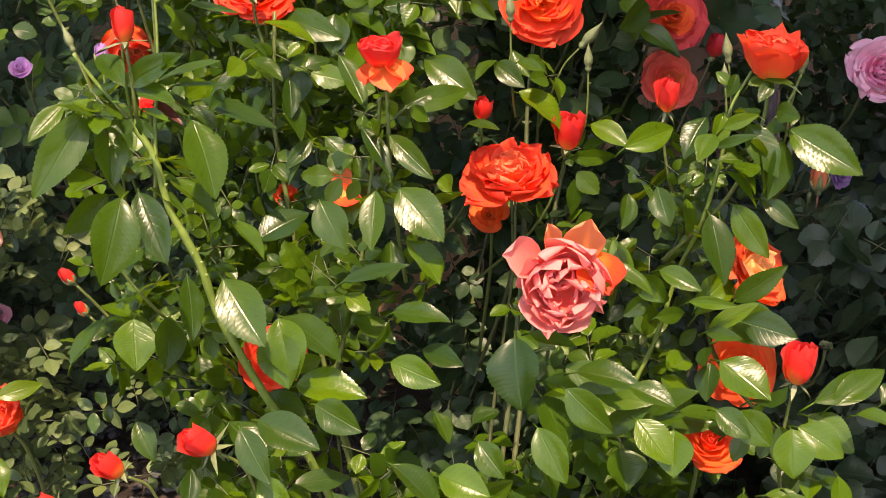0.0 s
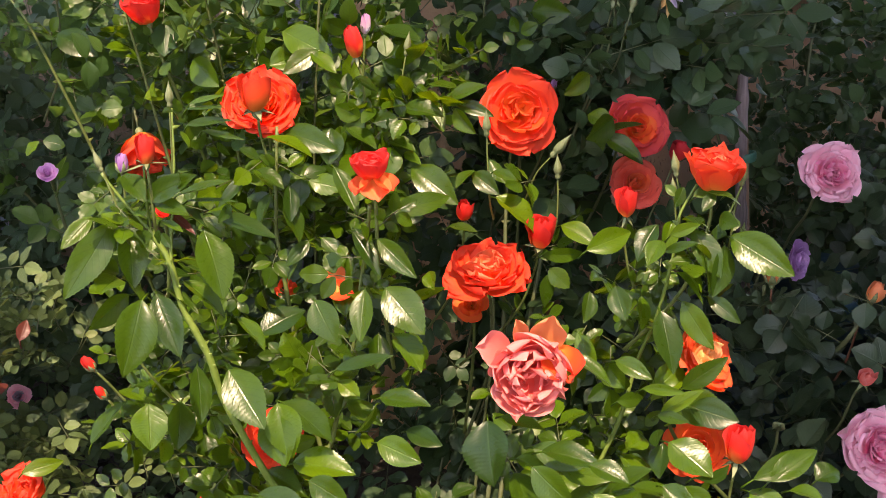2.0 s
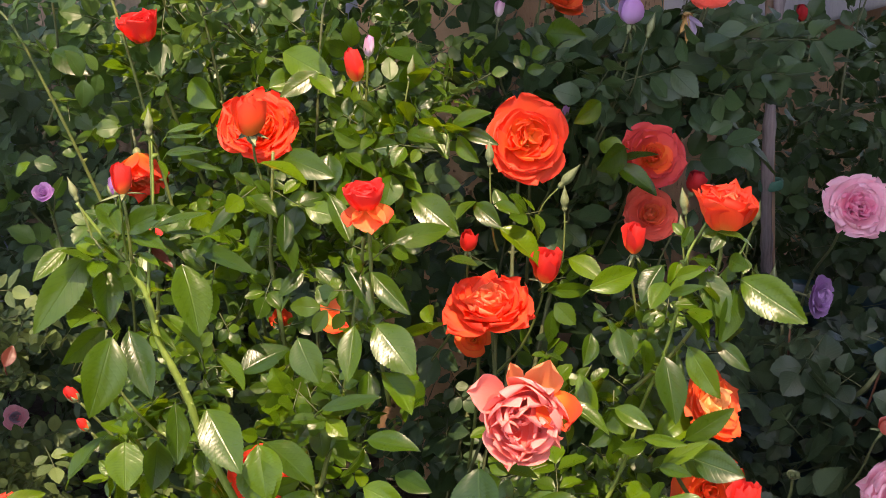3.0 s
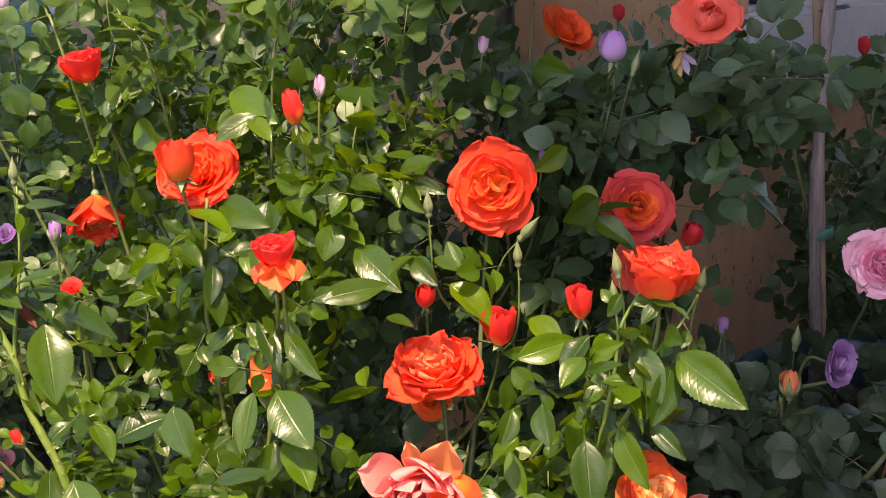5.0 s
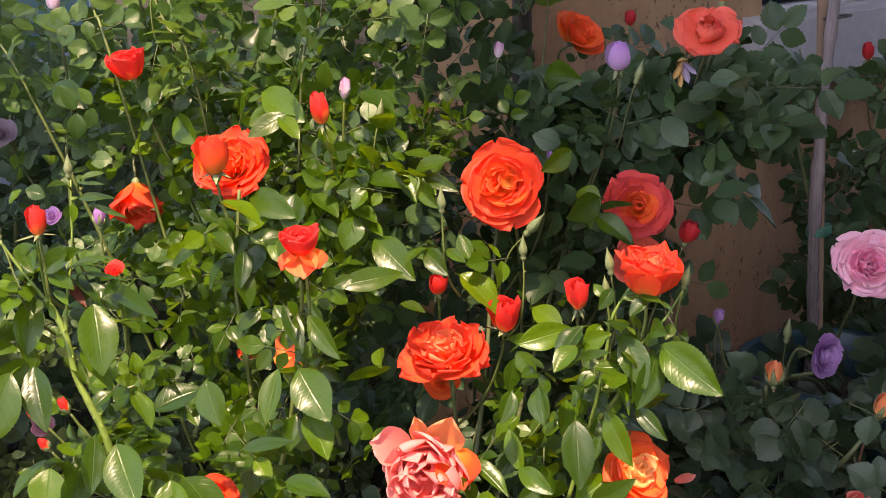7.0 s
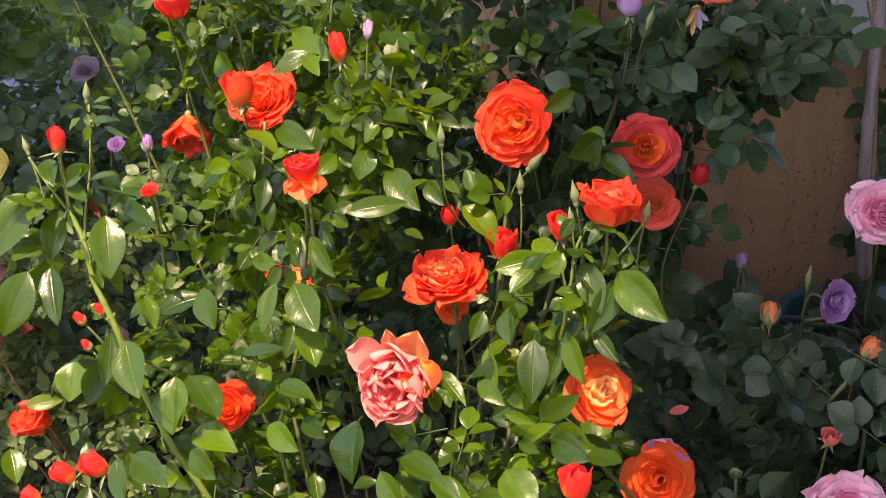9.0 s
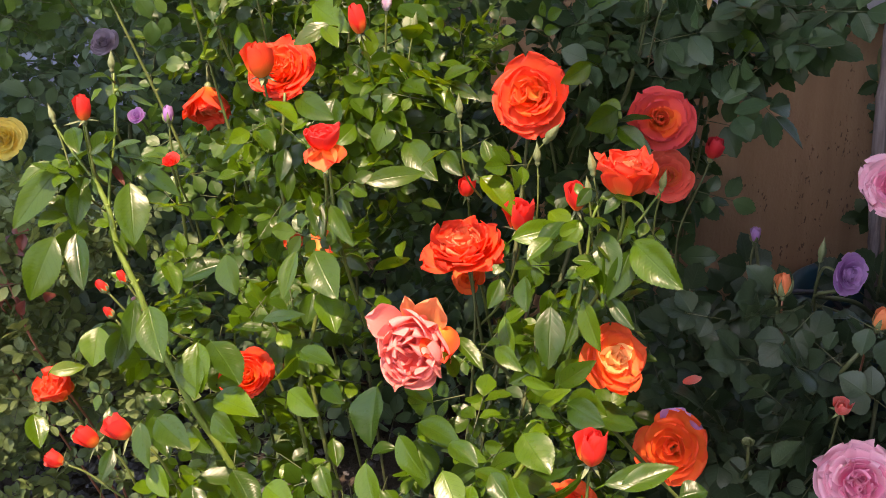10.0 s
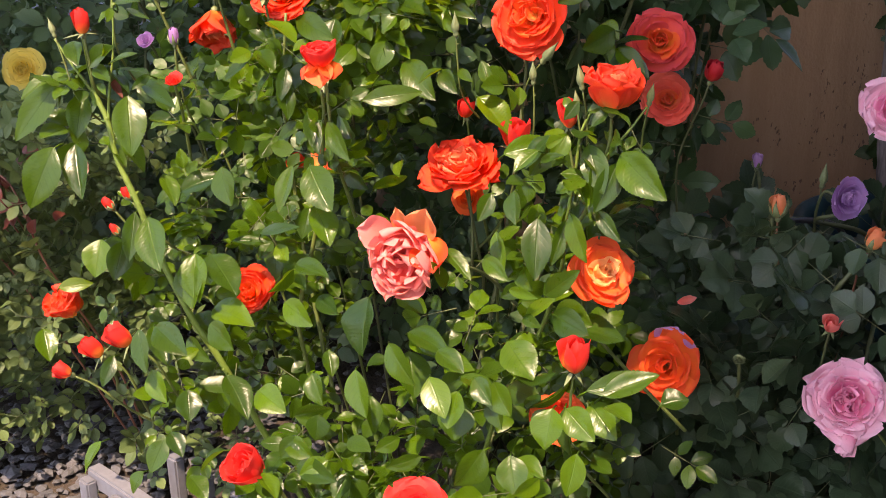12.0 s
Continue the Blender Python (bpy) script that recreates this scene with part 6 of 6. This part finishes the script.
def front(z):
    """How far forward the coral bush's leaves reach at a height."""
    return np.interp(z, [0.1, 0.30, 0.42, 0.50, 0.56, 0.63, 0.80], [0.64, 0.68, 0.735, 0.80, 0.87, 0.95, 1.0])


def round_bush(p, middle, half, top, rng):
    """True inside a bush with rounded sides and a lower rim all round."""
    q = (np.abs(p[:, 0] - middle[0]) / half[0]) ** 3.2 + (np.abs(p[:, 1] - middle[1]) / half[1]) ** 3.2
    q = q * (1 + 0.18 * np.sin(p[:, 0] * 23 + p[:, 1] * 17)) + 0.06 * rng.randn(len(p))
    return (q < 1.0) & (p[:, 2] < top * (1 - 0.30 * np.clip(q, 0, 1) ** 3))


def tufts(rng, centres, per, spread):
    """Leaf places gathered in tufts round the centres, so that dark gaps stay between."""
    k = rng.poisson(per, len(centres))
    return np.repeat(centres, k, axis=0) + spread * rng.randn(k.sum(), 3) * np.array([1.0, 0.8, 0.9])


rng = np.random.RandomState(21)
n = 210
z = rng.uniform(0.08, 0.68, n)
right = np.interp(z, [0.1, 0.35, 0.5, 0.58, 0.68], [0.17, 0.17, 0.185, 0.10, 0.05])
x = -0.27 + (right + 0.27) * rng.rand(n)
y = front(z) + 0.03 + 0.26 * rng.rand(n) ** 1.5 + np.where(x > 0.06, 0.02, 0)
keep = rng.rand(n) < np.where(((x > -0.08) & (x < 0.10) & (z < 0.47)) | ((x > -0.03) & (z > 0.465)), 0.10, np.where((x > 0.10) & (z < 0.46), 0.5, 0.9))
where = tufts(rng, np.stack([x, y, z], -1)[keep], 6.2, 0.023)
x, y, z = where.T
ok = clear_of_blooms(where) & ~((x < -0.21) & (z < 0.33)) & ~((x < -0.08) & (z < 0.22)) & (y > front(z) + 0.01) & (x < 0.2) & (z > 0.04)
where = where[ok]
low = tufts(rng, np.stack([rng.uniform(-0.06, 0.22, 46), rng.uniform(0.66, 0.86, 46), rng.uniform(0.08, 0.25, 46)], -1), 4.5, 0.024)
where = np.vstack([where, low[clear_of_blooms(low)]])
out = unit(where - np.array([-0.02, 1.15, 0.28]))
twig, way = on_shoots(rng, coral, 0.024, 0.03, 0.30)
ok = ~((twig[:, 0] > -0.10) & (twig[:, 0] < 0.10) & (twig[:, 2] < 0.44) & (rng.rand(len(twig)) < 0.85)) & ~((twig[:, 0] > -0.01) & (twig[:, 0] < 0.14) & (twig[:, 2] > 0.44) & (rng.rand(len(twig)) < 0.8)) & (twig @ np.array([1.0, 0.6, 0.248]) < 0.81)
twig, way = twig[ok], way[ok]
where, out = np.vstack([where, twig]), np.vstack([out, way])
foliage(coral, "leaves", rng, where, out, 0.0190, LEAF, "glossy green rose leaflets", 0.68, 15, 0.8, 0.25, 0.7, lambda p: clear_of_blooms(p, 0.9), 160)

rng = np.random.RandomState(22)
n = 115
c = np.stack([rng.uniform(-0.62, -0.03, n), rng.uniform(0.95, 1.13, n), rng.uniform(0.40, 0.80, n)], -1)
c = c[rng.rand(n) < np.interp(c[:, 2], [0.6, 0.8], [1.0, 0.45])]
where = tufts(rng, c, 6.0, 0.03)
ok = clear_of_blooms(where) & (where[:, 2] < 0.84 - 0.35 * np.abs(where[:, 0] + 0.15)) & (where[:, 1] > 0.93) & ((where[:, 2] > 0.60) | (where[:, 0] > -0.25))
where = where[ok]
out = unit(where - np.array([-0.2, 1.25, 0.4]))
twig, way = on_shoots(rng, mauve, 0.026, 0.03, 0.45)
left = twig[:, 0] < 0.02
where, out = np.vstack([where, twig[left]]), np.vstack([out, way[left]])
foliage(mauve, "leaves", rng, where, out, 0.0205, LEAF_SUNLIT, "sunlit pale green serrated leaflets", 0.76, 15, 0.8, 0.2, 0.7, lambda p: clear_of_blooms(p, 0.9), 130)
n = 370
c = np.stack([rng.uniform(-0.14, 0.27, n), rng.uniform(1.03, 1.32, n), rng.uniform(0.04, 1.12, n)], -1)
c = np.vstack([c, np.stack([rng.uniform(0.10, 0.33, 40), rng.uniform(1.06, 1.2, 40), rng.uniform(0.54, 0.65, 40)], -1)])
c[:, 1] = np.where((c[:, 0] < 0.12) & (c[:, 1] < 1.12), 1.12 + 0.6 * (c[:, 1] - 1.03), c[:, 1])
where = tufts(rng, c, 4.4, 0.03)
tall = np.interp(where[:, 0], [-0.12, 0.0, 0.05, 0.10, 0.33], [1.15, 1.12, 0.78, 0.655, 0.64])
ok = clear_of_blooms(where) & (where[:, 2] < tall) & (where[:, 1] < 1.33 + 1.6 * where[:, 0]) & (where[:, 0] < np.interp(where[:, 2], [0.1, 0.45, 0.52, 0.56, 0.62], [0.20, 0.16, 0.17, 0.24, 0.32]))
where = where[ok]
out = unit(where - np.array([0.05, 1.3, 0.45]))
# coral stems past the sun's edge also take the shaded leaf colour
for bush in (coral, mauve):
    twig, way = on_shoots(rng, bush, 0.028, 0.03, 0.40)
    ok = (twig @ np.array([1.0, 0.6, 0.248]) > 0.84) & (rng.rand(len(twig)) < 0.6)
    where, out = np.vstack([where, twig[ok]]), np.vstack([out, way[ok]])
foliage(mauve, "shaded_leaves", rng, where, out, 0.028, LEAF_SHADED, "matt leaflets coloured bluish-green and darker for shade", 0.72, 15, 0.8, 0.35, 0.6, lambda p: clear_of_blooms(p, 0.9), 110)

rng = np.random.RandomState(23)
n = 450
c = np.stack([rng.uniform(0.20, 0.88, n), 0.93 + 0.5 * rng.rand(n) ** 1.4, rng.uniform(0.02, 0.50, n)], -1)
where = tufts(rng, c, 3.6, 0.03)
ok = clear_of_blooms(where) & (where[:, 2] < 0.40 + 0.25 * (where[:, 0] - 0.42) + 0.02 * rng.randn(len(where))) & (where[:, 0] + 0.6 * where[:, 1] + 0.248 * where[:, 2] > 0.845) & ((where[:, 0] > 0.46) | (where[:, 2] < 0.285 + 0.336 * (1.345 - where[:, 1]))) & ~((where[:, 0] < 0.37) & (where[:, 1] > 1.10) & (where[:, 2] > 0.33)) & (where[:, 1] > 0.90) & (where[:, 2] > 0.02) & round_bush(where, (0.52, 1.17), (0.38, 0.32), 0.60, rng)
where = where[ok]
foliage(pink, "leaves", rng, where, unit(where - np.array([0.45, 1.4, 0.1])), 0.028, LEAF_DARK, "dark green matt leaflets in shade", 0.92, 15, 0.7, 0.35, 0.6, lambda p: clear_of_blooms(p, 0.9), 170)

rng = np.random.RandomState(24)
n = 1350
where = np.stack([rng.uniform(0.41, 1.00, n), rng.uniform(1.46, 1.95, n), rng.uniform(0.10, 0.60, n)], -1)
where = where[where[:, 2] < 0.50 + 0.35 * (where[:, 0] - 0.46) + 0.05 * rng.randn(n)]
ok = clear_of_blooms(where) & (where[:, 1] < 1.385 + 1.6 * (where[:, 0] - 0.046) - 0.08) & round_bush(where, (0.70, 1.70), (0.34, 0.30), 0.75, rng)
where = where[ok]
foliage(climber, "leaves", rng, where, unit(where - np.array([0.55, 1.9, 0.3])), 0.026, LEAF_SHADED, "leaflets against the wall, coloured dark and bluish for shade", 0.74, 13, 0.8, 0.3, 0.6)

rng = np.random.RandomState(25)
n = 2900
where = np.stack([rng.uniform(-1.3, -0.16, n), rng.uniform(1.20, 1.80, n), rng.uniform(0.05, 0.64, n)], -1)
ok = clear_of_blooms(where) & round_bush(where, (-0.73, 1.50), (0.60, 0.34), 0.66, rng)
where = where[ok]
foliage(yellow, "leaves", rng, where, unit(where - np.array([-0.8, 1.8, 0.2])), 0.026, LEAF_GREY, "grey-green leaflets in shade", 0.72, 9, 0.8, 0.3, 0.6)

rng = np.random.RandomState(26)
n = 2000
where = np.stack([rng.uniform(-0.95, -0.36, n), rng.uniform(0.74, 1.05, n), rng.uniform(0.06, 0.43, n)], -1)
where = where[(where[:, 0] < -0.49) | ((where[:, 1] > 0.90) & (rng.rand(n) < 0.4))]
where = where[where[:, 2] > 0.02 + 0.24 * (where[:, 1] < 0.88)]
where = where[clear_of_blooms(where)]
where = where[round_bush(where, (-0.64, 0.90), (0.33, 0.20), 0.50, rng)]
foliage(shrub, "leaves", rng, where, unit(where - np.array([-0.5, 1.1, 0.1])), 0.018, LEAF_DUSTY, "small dusty green leaflets", 0.7, 13, 0.8, 0.2, 0.7)

rng = np.random.RandomState(27)
n = 60
c = np.stack([rng.uniform(-0.50, -0.37, n), rng.uniform(0.84, 0.95, n), rng.uniform(0.24, 0.44, n)], -1)
c = np.vstack([c, np.stack([rng.uniform(-0.40, -0.16, 20), rng.uniform(0.84, 1.0, 20), rng.uniform(0.05, 0.20, 20)], -1)])
where = tufts(rng, c, 4.5, 0.022)
where = where[clear_of_blooms(where) & (where[:, 2] > 0.03)]
foliage(shrub, "fine_leaves", rng, where, unit(where - np.array([-0.42, 1.1, 0.1])), 0.0145, LEAF_DUSTY, "small pale olive leaflets", 0.62, 13, 0.9, 0.1, 1.3, lambda p: clear_of_blooms(p, 0.9))
